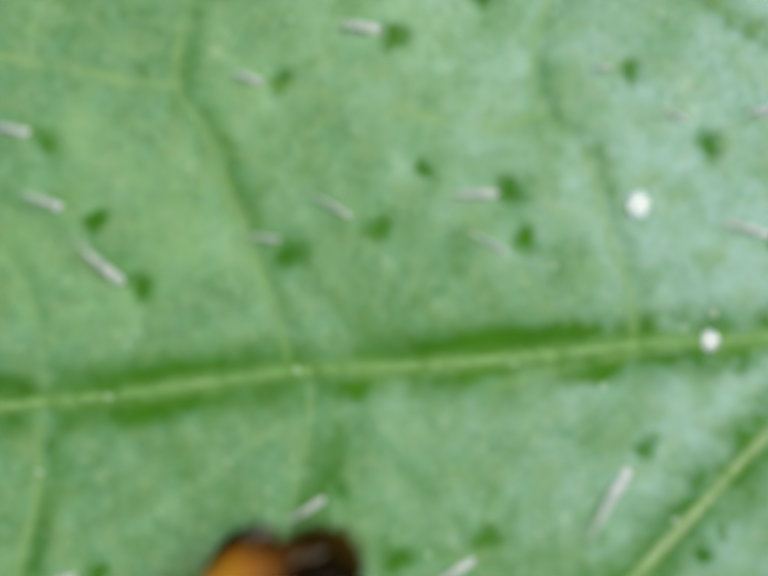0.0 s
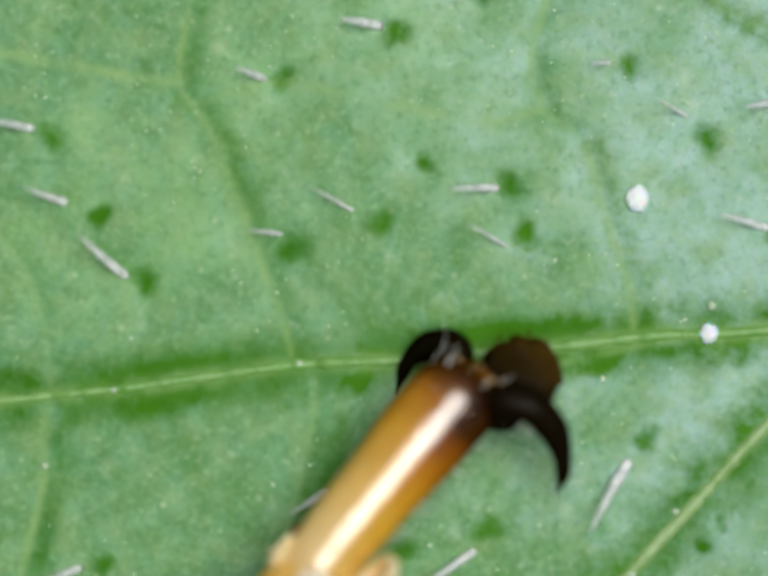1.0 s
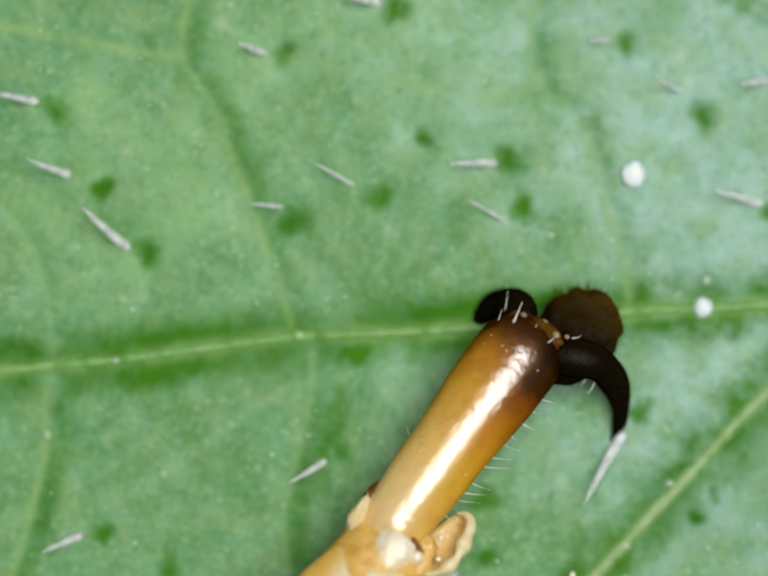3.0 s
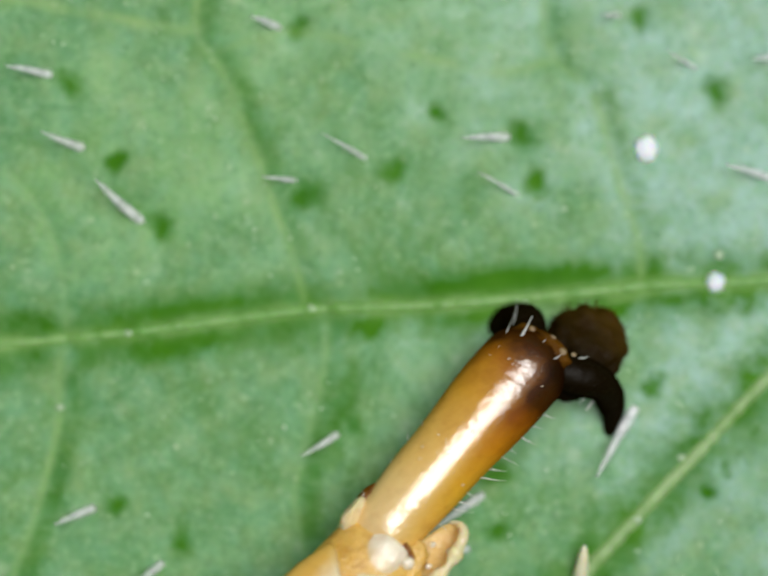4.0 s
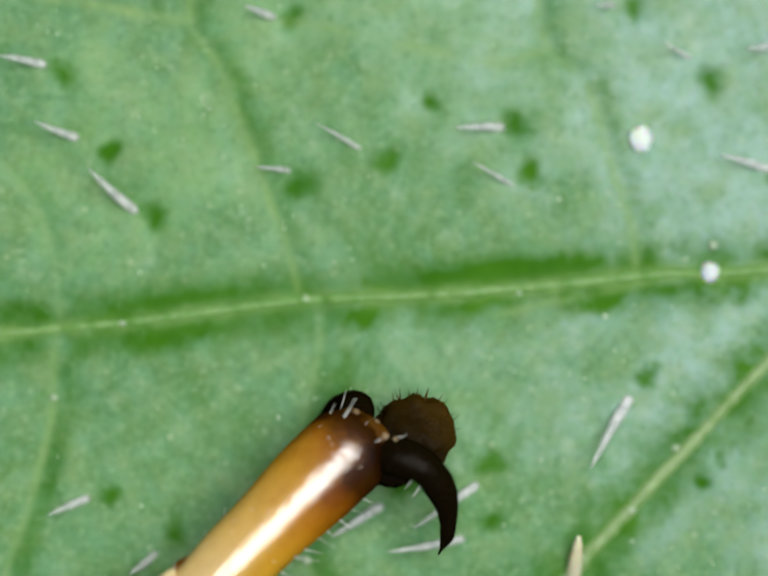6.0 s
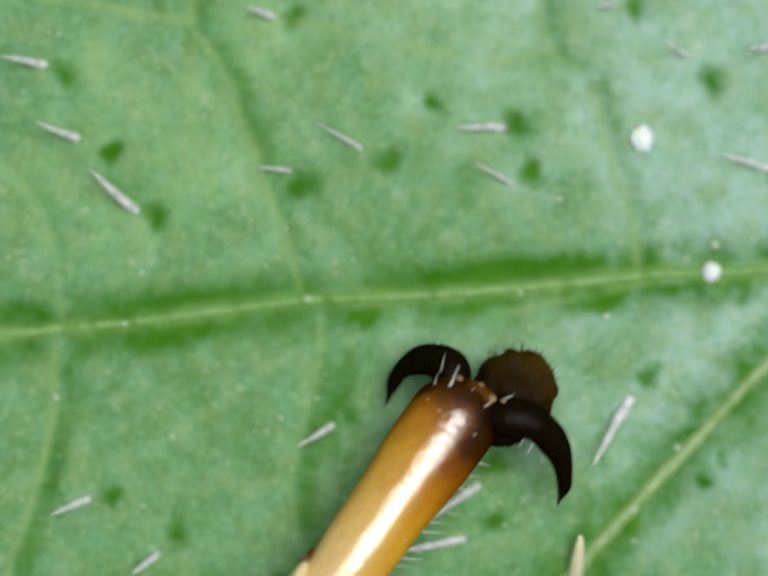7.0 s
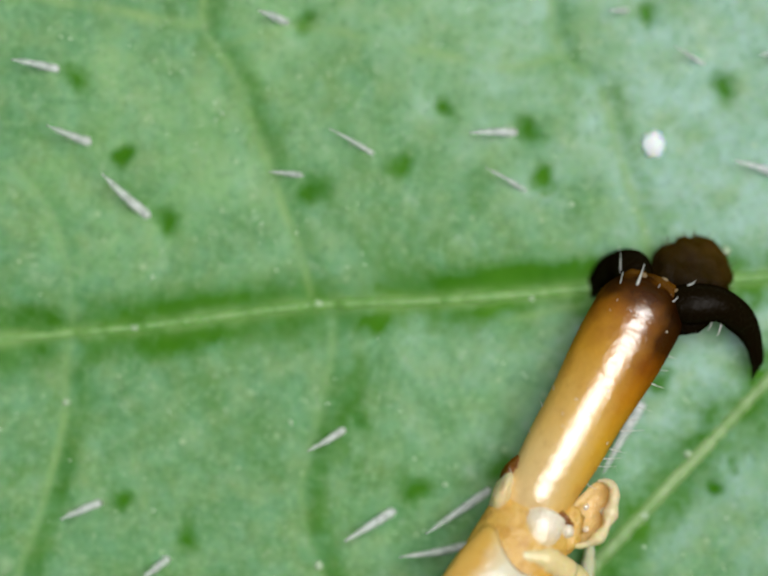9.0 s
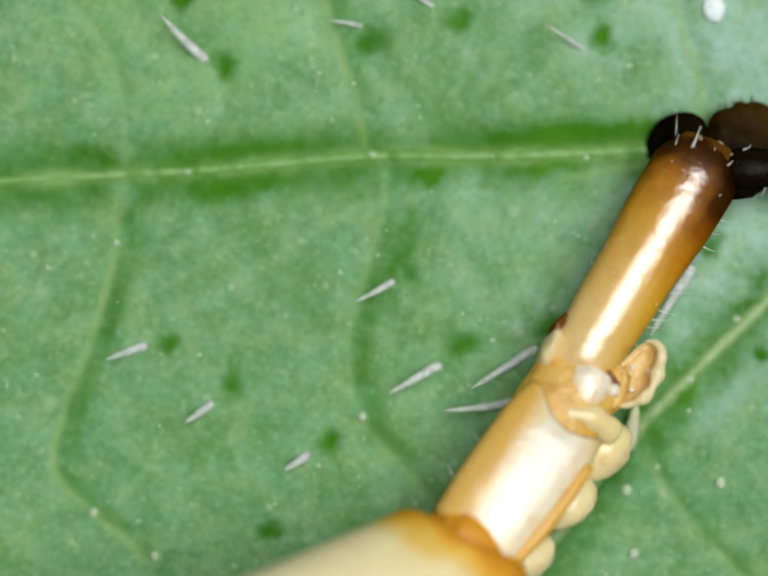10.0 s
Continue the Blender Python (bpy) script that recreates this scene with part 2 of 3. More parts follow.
SHIN = chitin("shin_shell", [(0.0, (0.90, 0.82, 0.52)), (0.76, (0.88, 0.78, 0.44)), (0.88, (0.82, 0.54, 0.10)), (0.96, (0.76, 0.36, 0.02)), (1.0, (0.66, 0.28, 0.02))], -6.2, -4.45, 0.2, 0.15, coat=0.3, gloss=0.9)
PAD = chitin("pad_skin", [(0.0, (0.88, 0.76, 0.46)), (0.6, (0.86, 0.72, 0.40)), (1.0, (0.84, 0.66, 0.30))], -5.6, -2.0, 0.25, 0.4, coat=0.3, bump=0.012)
ORANGE = chitin("joint_skin", [(0.0, (0.76, 0.33, 0.015)), (0.5, (0.68, 0.34, 0.03)), (0.75, (0.74, 0.44, 0.08)), (1.0, (0.76, 0.49, 0.13))], -4.8, -2.2, 0.25, 0.15, bump=0.04, coat=0.6, blotch=0.7)
FLAP = chitin("flap_skin", [(0.0, (0.86, 0.70, 0.38)), (1.0, (0.84, 0.72, 0.44))], -2.6, -1.6, 0.2, 0.4, coat=0.5, gloss=0.8, bump=0.03)
LINING = chitin("lining_skin", [(0.0, (0.82, 0.60, 0.26)), (0.55, (0.78, 0.54, 0.20)), (1.0, (0.66, 0.42, 0.14))], -2.4, -1.65, 0.3, 0.2, coat=0.2, bump=0.03)
RIDGE = chitin("ridge_skin", [(0.0, (0.74, 0.42, 0.07)), (1.0, (0.72, 0.40, 0.06))], -4.4, -3.0, 0.3, 0.2, coat=0.2)
PIVOT = chitin("pivot_shell", [(0.0, (0.20, 0.12, 0.05)), (1.0, (0.34, 0.25, 0.14))], 0.1, 0.35, 0.3, 0.2, coat=0.3, bump=0.03)
FOLD = chitin("fold_skin", [(0.0, (0.30, 0.12, 0.015)), (1.0, (0.22, 0.08, 0.010))], -4.8, -1.8, 0.35, 0.1, 0.04, coat=0.1)
RIM = chitin("tip_collar_shell", [(0.0, (0.040, 0.014, 0.001)), (1.0, (0.17, 0.070, 0.006))], 0.1, 0.4, 0.3, 0.1, 0.03, coat=0.2, gloss=0.1, blotch=0.6)
CLAW = chitin("claw_horn", [(0.0, (0.003, 0.0018, 0.0006)), (1.0, (0.008, 0.005, 0.0012))], -0.6, 0.8, 0.25, 0.0, 0.02, coat=0.0, gloss=0.05, blotch=0.0)
LOBE = chitin("foot_lobe_skin", [(0.0, (0.005, 0.003, 0.001)), (0.45, (0.018, 0.010, 0.001)), (1.0, (0.058, 0.032, 0.003))], 0.2, 0.95, 0.45, 0.2, 0.05, blotch=0.8, coat=0.0, gloss=0.06)
SOIL = plain("soil", (0.035, 0.026, 0.018), (0.075, 0.055, 0.036), 0.05, 0.95, 1.0)


# ---- building helpers ----
def part(name, bm, material, parent=None, label="", smooth=True, bend=None):
    """Links a bmesh, drawn in millimetres, as one mesh object under a thing or part."""
    if bend:
        bm.transform(bend)
    mesh = bpy.data.meshes.new(name)
    bmesh.ops.recalc_face_normals(bm, faces=bm.faces)
    bm.to_mesh(mesh)
    bm.free()
    mesh.transform(Matrix.Scale(MM, 4))
    mesh.materials.append(material)
    if smooth:
        mesh.shade_smooth()
    ob = new(name, mesh)
    if parent is not None:
        ob.parent = parent
    return tagged(ob, label)


def curve_through(points, steps):
    """A smooth line through a few points (Catmull-Rom), and for each of its points the fraction along."""
    p = [Vector(q) for q in points]
    p = [p[0] * 2 - p[1], *p, p[-1] * 2 - p[-2]]
    out = []
    for i in range(1, len(p) - 2):
        for k in range(steps):
            t = k / steps
            a, b, c, d = p[i - 1:i + 3]
            out.append(0.5 * (2 * b + (c - a) * t + (2 * a - 5 * b + 4 * c - d) * t * t + (3 * b - a - 3 * c + d) * t ** 3))
    out.append(p[-2].copy())
    return out


def tube(bm, line, radius, sides=10, flat=1.0, up=(0, 0, 1), cap=True):
    """Skins a line with rings; radius(f) at the fraction f; flat squeezes the rings along up."""
    rings, n = [], len(line)
    for i, p in enumerate(line):
        d = (line[min(i + 1, n - 1)] - line[max(i - 1, 0)]).normalized()
        side = d.cross(Vector(up))
        side = side.normalized() if side.length > 1e-6 else Vector((1, 0, 0))
        top = side.cross(d).normalized()
        r = radius(i / (n - 1))
        rings.append([bm.verts.new(p + side * (r * math.cos(2 * math.pi * k / sides)) + top * (r * flat * math.sin(2 * math.pi * k / sides))) for k in range(sides)])
    for a, b in zip(rings, rings[1:]):
        for k in range(sides):
            bm.faces.new((a[k], a[(k + 1) % sides], b[(k + 1) % sides], b[k]))
    if cap:
        for ring in (rings[0], rings[-1]):
            bm.faces.new(ring)
    return rings


def profile(*stops):
    """A smooth radius function from (fraction, radius) stops."""
    xs, ys = [s[0] for s in stops], [s[1] for s in stops]

    def at(f):
        i = max(0, min(len(xs) - 2, next((k for k in range(len(xs) - 1) if f <= xs[k + 1]), len(xs) - 2)))
        t = (f - xs[i]) / (xs[i + 1] - xs[i])
        t = t * t * (3 - 2 * t)
        return ys[i] + (ys[i + 1] - ys[i]) * t
    return at


def blob(bm, centre, radii, turn=None, wobble=0.08, seed=0.0, rings=12, sides=16, rough_scale=2.2):
    """A rounded, slightly uneven lump."""
    m = turn or Matrix.Identity(3)
    rows = []
    for i in range(rings + 1):
        lat = math.pi * i / rings
        row = []
        for k in range(sides if 0 < i < rings else 1):
            lon = 2 * math.pi * k / sides
            v = Vector((math.sin(lat) * math.cos(lon), math.sin(lat) * math.sin(lon), math.cos(lat)))
            s = 1 + wobble * noise.noise(v * rough_scale + Vector((seed, seed * 1.7, 0)))
            row.append(bm.verts.new(Vector(centre) + m @ Vector((v.x * radii[0] * s, v.y * radii[1] * s, v.z * radii[2] * s))))
        rows.append(row)
    for a, b in zip(rows, rows[1:]):
        for k in range(sides):
            q = [a[k % len(a)], a[(k + 1) % len(a)], b[(k + 1) % len(b)], b[k % len(b)]]
            q = list(dict.fromkeys(q))
            if len(q) > 2:
                bm.faces.new(q)
    return rows


# ---- the leaf ----
def at(px, py):
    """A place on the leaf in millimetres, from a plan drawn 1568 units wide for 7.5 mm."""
    return Vector(((px - 784) * 7.5 / 1568, (588 - py) * 7.5 / 1568, 0))


def plan(*xy):
    return [at(*q) for q in xy]


MIDRIB = plan((-4600, 1000), (-2600, 870), (-900, 765), (0, 682), (250, 659), (430, 636), (620, 613), (850, 604), (1100, 585), (1350, 560), (1568, 551), (2500, 470), (4000, 340), (6200, 190))
BRANCH = plan((2300, 100), (1900, 420), (1568, 742), (1400, 920), (1215, 1118), (1080, 1290), (800, 1750))
UPPER = plan((480, -700), (440, -330), (395, -60), (388, 42), (448, 140), (505, 285), (545, 400), (590, 520), (612, 606))
UPPER_SIDE = plan((-700, -140), (-250, -75), (100, -8), (250, 20), (388, 42))
RIGHT_UP = plan((1300, -650), (1180, -260), (1115, -80), (1098, 12), (1122, 100), (1200, 172), (1250, 340), (1292, 470), (1300, 556))
RIGHT_SIDE = plan((1122, 100), (1000, 125), (860, 95), (700, 60), (560, 45), (420, 85))
LOW_LEFT = plan((112, 672), (108, 750), (103, 850), (58, 1030), (11, 1170), (0, 1280), (84, 1367), (200, 1470), (330, 1750))
LOW_MID = plan((655, 612), (650, 720), (610, 890), (590, 1010), (625, 1150), (690, 1225), (800, 1330))
LOW_RIGHT = plan((1194, 1121), (1228, 1230), (1292, 1317), (1375, 1404), (1500, 1540))
LEFT_FAR = plan((0, 330), (55, 390), (90, 470), (115, 560), (120, 668))
TOP_RIGHT = plan((1380, -220), (1480, -110), (1600, -50), (1900, 20))
FORK = plan((1000, 645), (1130, 617), (1260, 590), (1400, 558))
GROOVES = [  # line, width, depth, how bare of wax, how pale its crest
    (MIDRIB, 0.33, 0.06, 1.0, 0.95), (BRANCH, 0.36, 0.06, 0.85, 0.9), (UPPER, 0.12, 0.022, 0.22, 0.75), (UPPER_SIDE, 0.12, 0.015, 0.12, 0.85),
    (RIGHT_UP, 0.12, 0.022, 0.25, 0.6), (RIGHT_SIDE, 0.09, 0.012, 0.1, 0.6), (LOW_LEFT, 0.13, 0.024, 0.22, 0.70), (LOW_MID, 0.12, 0.026, 0.25, 0.50),
    (LOW_RIGHT, 0.09, 0.03, 0.2, 0.6), (LEFT_FAR, 0.09, 0.02, 0.15, 0.5),
    (TOP_RIGHT, 0.18, 0.04, 0.6, 0.4), (FORK, 0.08, 0.0, 0.2, 0.55)]
# worn bands on the banks of the midrib, broken where side veins meet it; the last paints shade beside a side vein
BANDS = [
    (plan((-900, 735), (-300, 692), (0, 650), (140, 638)), 0.09, 0.75), (plan((130, 640), (300, 624), (440, 608), (590, 592)), 0.12, 1.3),
    (plan((780, 586), (930, 570), (1090, 554), (1310, 538)), 0.14, 1.45), (plan((1440, 532), (1600, 520), (2000, 480), (2500, 440)), 0.10, 1.2),
    (plan((-900, 798), (-300, 742), (0, 712), (130, 700)), 0.12, 0.9), (plan((180, 692), (300, 688), (380, 676), (500, 656)), 0.14, 1.35),
    (plan((540, 650), (600, 644), (650, 640)), 0.10, 1.0), (plan((690, 640), (740, 642), (800, 636)), 0.13, 1.4),
    (plan((850, 630), (930, 626), (1050, 616)), 0.12, 1.0), (plan((1170, 612), (1240, 606), (1310, 598)), 0.13, 1.3), (plan((1320, 592), (1370, 588), (1430, 580)), 0.10, 1.3),
    (plan((705, 690), (700, 770), (672, 850), (640, 930)), 0.12, 0.85)]
# where bloom has crept back over the banks: place, reach, share
REGROWN = [(*at(px, py).xy, r, k) for px, py, r, k in ((690, 570, 0.30, 0.6), (650, 660, 0.14, 0.7), (125, 705, 0.12, 0.7), (120, 630, 0.10, 0.5), (1100, 630, 0.22, 0.6), (1385, 535, 0.14, 0.6), (830, 650, 0.12, 0.5))]
GROOVES += [(line, w * 1.3, 0.0, bare_shaded, 0.0) for line, w, bare_shaded in BANDS]
# shade painted on the far bank of each small groove, through the bareness mask
GROOVES += [([p + Vector((0.14, -0.02, 0)) for p in line], 0.15, 0.0, bare_shaded, 0.0) for line, bare_shaded in ((UPPER, 0.54), (RIGHT_UP, 0.50), (LOW_LEFT, 0.62), (LOW_MID, 0.64), (LOW_RIGHT, 0.36), (LEFT_FAR, 0.25))]


def distance_to(line, xs, ys):
    pts = curve_through(line, 8)
    best, along = np.full(xs.shape, 1e9), np.zeros(xs.shape)
    for k, (a, b) in enumerate(zip(pts, pts[1:])):
        dx, dy = b.x - a.x, b.y - a.y
        t = np.clip(((xs - a.x) * dx + (ys - a.y) * dy) / (dx * dx + dy * dy + 1e-12), 0, 1)
        r = np.hypot(xs - a.x - t * dx, ys - a.y - t * dy)
        along = np.where(r < best, (k + t) / (len(pts) - 1), along)
        best = np.minimum(best, r)
    return best, along


PITS = []  # hair pits: x, y, size, depth


def pit(px, py, size=0.13, depth=0.02):
    PITS.append((*at(px, py).xy, size * (1 + 0.18 * math.sin(px * 1.7 + py)), depth))


def leaf_height(xs, ys):
    """Height of the blade and its bareness, painted bank shade included, for arrays of places."""
    z, bare_shaded, rib = np.zeros(xs.shape), np.zeros(xs.shape), np.zeros(xs.shape)
    for line, w, d, b, crest in GROOVES:
        r, along = distance_to(line, xs, ys)
        z = z - d * np.exp(-(r / w) ** 2)
        fade = np.sin(np.pi * along) ** 0.5 if d == 0 else 1.0
        bare_shaded = np.maximum(bare_shaded, b * fade * np.exp(-(r / w / 1.05) ** 2))
        rib = np.maximum(rib, crest * np.exp(-(r / (0.085 if crest > 0.92 else 0.055 if crest > 0.8 else 0.045)) ** 2))
    for px, py, reach, share in REGROWN:
        bare_shaded = bare_shaded * (1 - share * np.exp(-((xs - px) ** 2 + (ys - py) ** 2) / (reach * reach)))
    for px, py, size, depth in PITS:
        dx, dy = xs - px, ys - py
        turn = np.arctan2(dy, dx)
        r = np.hypot(dx, dy) / size / (1 + 0.18 * np.sin(2 * turn + px * 7) + 0.10 * np.sin(3 * turn + py * 9) + 0.04 * np.sin(6 * turn + px * 3))
        z = z - depth * np.exp(-r * r)
        bare_shaded = np.maximum(bare_shaded, 1.18 * np.exp(-r * r))
    z = z + 0.03 * np.sin(xs * 1.9 + 0.6 * ys) * np.cos(ys * 2.3 - 0.5 * xs) + 0.014 * np.sin(xs * 5.1 - 1.2) * np.sin(ys * 4.7 + xs)
    fall = np.maximum(0, 0.55 * xs + 0.84 * ys + 0.6)
    return z - 0.016 * fall * fall / (1 + 0.02 * fall * fall), bare_shaded, rib


def ground_at(p):
    z, _, _ = leaf_height(np.array([p.x]), np.array([p.y]))
    return float(z[0])


def graded(lo, hi, step, ends):
    inner = list(np.arange(lo, hi + step / 2, step))
    return [lo - e for e in reversed(ends)] + inner + [hi + e for e in ends]


def build_leaf():
    leaf = tagged(new("leaf"), "waxy blue-green leaf with impressed veins and stiff white hairs", "leaf")
    far = [0.06, 0.15, 0.3, 0.55, 0.9, 1.5, 2.3, 3.4, 5.0, 7.0, 9.5, 12.5, 15.5, 18.0, 20.0, 21.5, 22.5]
    gx = np.array(graded(-4.8, 4.8, 0.032, far))
    side = [0.06, 0.15, 0.3, 0.6, 1.0, 1.7, 2.7, 4.0, 5.6, 7.4, 9.0, 10.0]
    gy = np.array(graded(-4.6, 3.8, 0.032, side))
    xs, ys = np.meshgrid(gx, gy, indexing="ij")
    reach = np.clip(1 - (np.abs(xs) / 28.5) ** 2.2, 0.0, 1) ** 0.8
    ys = -0.15 + (ys + 0.15) * np.where(np.abs(xs) < 5, 1.0, 1 - (1 - reach) * np.clip((np.abs(xs) - 5) / 6, 0, 1))
    z, bare_shaded, rib = leaf_height(xs, ys)
    # sheen and glare painted as paler patches of bloom: middle, reach, strength
    bloom_sheen = sum(k * np.exp(-((xs - x) ** 2 + (ys - y) ** 2) / (r * r)) for x, y, r, k in ((2.1, -1.5, 0.9, 0.13), (3.4, -2.0, 0.7, 0.08), (-3.6, -1.9, 0.7, 0.16), (2.9, 1.7, 1.3, 0.12), (-3.4, 0.35, 0.8, 0.17), (-2.2, -1.0, 0.9, 0.12)))
    nx, ny = xs.shape
    co = np.stack([xs, ys, z], -1).reshape(-1, 3) * MM
    i, j = np.meshgrid(np.arange(nx - 1), np.arange(ny - 1), indexing="ij")
    q = (i * ny + j).ravel()
    faces = np.stack([q, q + ny, q + ny + 1, q + 1], -1)
    mesh = bpy.data.meshes.new("blade")
    mesh.from_pydata(co.tolist(), [], faces.tolist())
    for name, values in (("bare_shaded", bare_shaded), ("rib", rib), ("bloom_sheen", bloom_sheen)):
        layer = mesh.attributes.new(name, "FLOAT", "POINT")
        layer.data.foreach_set("value", values.ravel().astype(np.float32))
    mesh.materials.append(LEAF)
    mesh.shade_smooth()
    blade = new("blade", mesh)
    blade.parent = leaf
    thick = blade.modifiers.new("thickness", "SOLIDIFY")
    thick.thickness, thick.offset = 0.3 * MM, -1

    def vein(name, line, radius, sink, material, label, steps=14):
        pts = curve_through(line, steps)
        heights, _, _ = leaf_height(np.array([p.x for p in pts]), np.array([p.y for p in pts]))
        for k, p in enumerate(pts):
            p.z = float(heights[k]) - sink + 0.012 * noise.noise(Vector((k * 0.35, radius * 90, 3)))
        bm = bmesh.new()
        tube(bm, pts, lambda f: radius * (0.85 + 0.45 * f) * (1 + 0.45 * noise.noise(Vector((f * 90, radius * 300, 0)))), 10, 0.8)
        return part(name, bm, material, leaf, label)

    vein("midrib", MIDRIB, 0.056, 0.026, RIB, "pale yellow-green raised midrib", 36)
    vein("side_vein", BRANCH, 0.070, 0.034, VEIN, "pale green raised side vein")
    return leaf


pit(222, 310, 0.10)
pit(315, 440)
pit(124, 148)
pit(594, 37)
pit(826, -57)
pit(1058, 258)
pit(792, 326)
pit(1084, 357)
pit(612, 377, 0.20)
pit(1298, 17)
pit(1452, 166)
pit(1618, 104)
pit(1590, 362)
pit(1325, 770)
pit(224, 1012)
pit(705, 848)
pit(357, 1090)
pit(822, 992)
pit(1000, 946)
pit(1000, 1070)
pit(560, 1200)
pit(880, 205)
pit(445, 1385)
pit(1430, 985, 0.12)
pit(1000, -130)
pit(1470, 935, 0.10)
leaf = build_leaf()

sheet = bmesh.new()
bmesh.ops.create_grid(sheet, x_segments=24, y_segments=24, size=400)
for v in sheet.verts:
    v.co.z = -1.15
tagged(part("ground", sheet, SOIL, None, "", False), "dark bare soil under the leaf", "ground", "", "structure")


# ---- leaf hairs, each leaning out of its pit ----
def hair(tip, root, height=0.3, thick=0.032, lumpy=0.3, material=None, label="stiff glassy white hair"):
    """A stiff hair beside its pit: a blunt foot on the blade at root, a tapering shaft that leans out to tip."""
    t, r = at(*tip), at(*root)
    z = ground_at(r)
    r.z, t.z = z - 0.01, z + height
    for p in (r, t):
        p.xy *= (100 - p.z) / 100
    bm = bmesh.new()
    thick *= 1.22
    shape = profile((0, thick * 0.5), (0.12, thick * 1.1), (0.45, thick * 1.05), (0.8, thick * 0.75), (1, thick * 0.3))
    bend = Vector(((t - r).y, -(t - r).x, 0)) * (0.015 * math.sin(tip[0]))
    line = curve_through([r - (t - r).normalized() * 0.03, r, (r + t) / 2 + bend + Vector((0, 0, 0.03)), t], 6)
    tube(bm, line, lambda f: shape(f) * (1 + lumpy * noise.noise(Vector((f * 7, tip[0], tip[1])))), 10)
    ob = part("leaf_hair", bm, material or HAIR, leaf, label)
    reach = ob.data.attributes.new("reach", "FLOAT", "POINT")
    for v, d in zip(ob.data.vertices, reach.data):
        d.value = max(0.0, (v.co / MM - r).dot(t - r) / (t - r).length_squared)


hair((68, 247), (150, 279), 0.31, 0.032)
hair((180, 345), (268, 426), 0.36, 0.038)
hair((-5, 112), (83, 130), 0.31, 0.032)
hair((498, 10), (553, 33), 0.31, 0.032)
hair((712, -85), (788, -71), 0.32, 0.040)
hair((932, 260), (1020, 259), 0.31, 0.032)
hair((642, 250), (731, 301), 0.31, 0.017)
hair((963, 330), (1043, 376), 0.31, 0.017)
hair((522, 340), (585, 347), 0.27, 0.021)
hair((1216, 9), (1252, 9), 0.27, 0.021)
hair((1350, 80), (1408, 117), 0.31, 0.017)
hair((1525, 99), (1580, 92), 0.31, 0.032)
hair((1472, 315), (1563, 343), 0.31, 0.032)
hair((1207, 955), (1280, 822), 0.36, 0.042)
hair((97, 1052), (172, 1020), 0.31, 0.032)
hair((602, 912), (672, 870), 0.31, 0.028)
hair((262, 1174), (312, 1135), 0.31, 0.032)
hair((678, 1096), (772, 1036), 0.34, 0.036)
hair((845, 1080), (966, 996), 0.36, 0.034)
hair((790, 1128), (935, 1103), 0.30, 0.032)
hair((470, 1262), (515, 1230), 0.27, 0.036)
hair((1182, 1096), (1170, 1178), 0.30, 0.062, 0.12, THORN, "short cream-yellow thorn-like hair")


# ---- grains and beads lying on the leaf ----
def grain(name, spot, radii, material, label, category, group, lift=0.45):
    p = at(*spot)
    p.z = ground_at(p) + radii[2] * lift
    p.xy *= (100 - p.z) / 100
    bm = bmesh.new()
    blob(bm, (0, 0, 0), radii, None, 0.28, spot[0] * 0.02, 14, 20)
    ob = tagged(part(name, bm, material, None), label, category, group)
    ob.location = p * MM
    return ob


grain("white_grain", (1309, 282), (0.112, 0.130, 0.06), GRAIN, "round white grain lying on the leaf", "grain", "grains on the leaf")
grain("white_grain", (1451, 556), (0.088, 0.098, 0.055), GRAIN, "round white grain lying on the leaf", "grain", "grains on the leaf")
for spot, size in (((1457, 500), 0.045), ((1361, 1250), 0.06), ((1170, 1273), 0.055), ((1190, 1401), 0.055), ((625, 1145), 0.045), ((84, 1362), 0.045), ((494, 1247), 0.03), ((212, 1447), 0.045)):
    grain("wax_bead", spot, (size * 0.9, size, size * 0.6), BEAD, "tiny pale wax bead on the leaf", "bead", "beads on the leaf")
for spot, size in (((248, 660), 0.026), ((622, 610), 0.036), ((693, 610), 0.020), ((955, 600), 0.018), ((1060, 598), 0.022), ((108, 812), 0.030), ((1380, 915), 0.030), ((1290, 1042), 0.036)):
    grain("wax_bead", spot, (size * 1.3, size, size * 0.7), BEAD, "tiny pale wax bead on a vein", "bead", "beads on the leaf", 0.5)


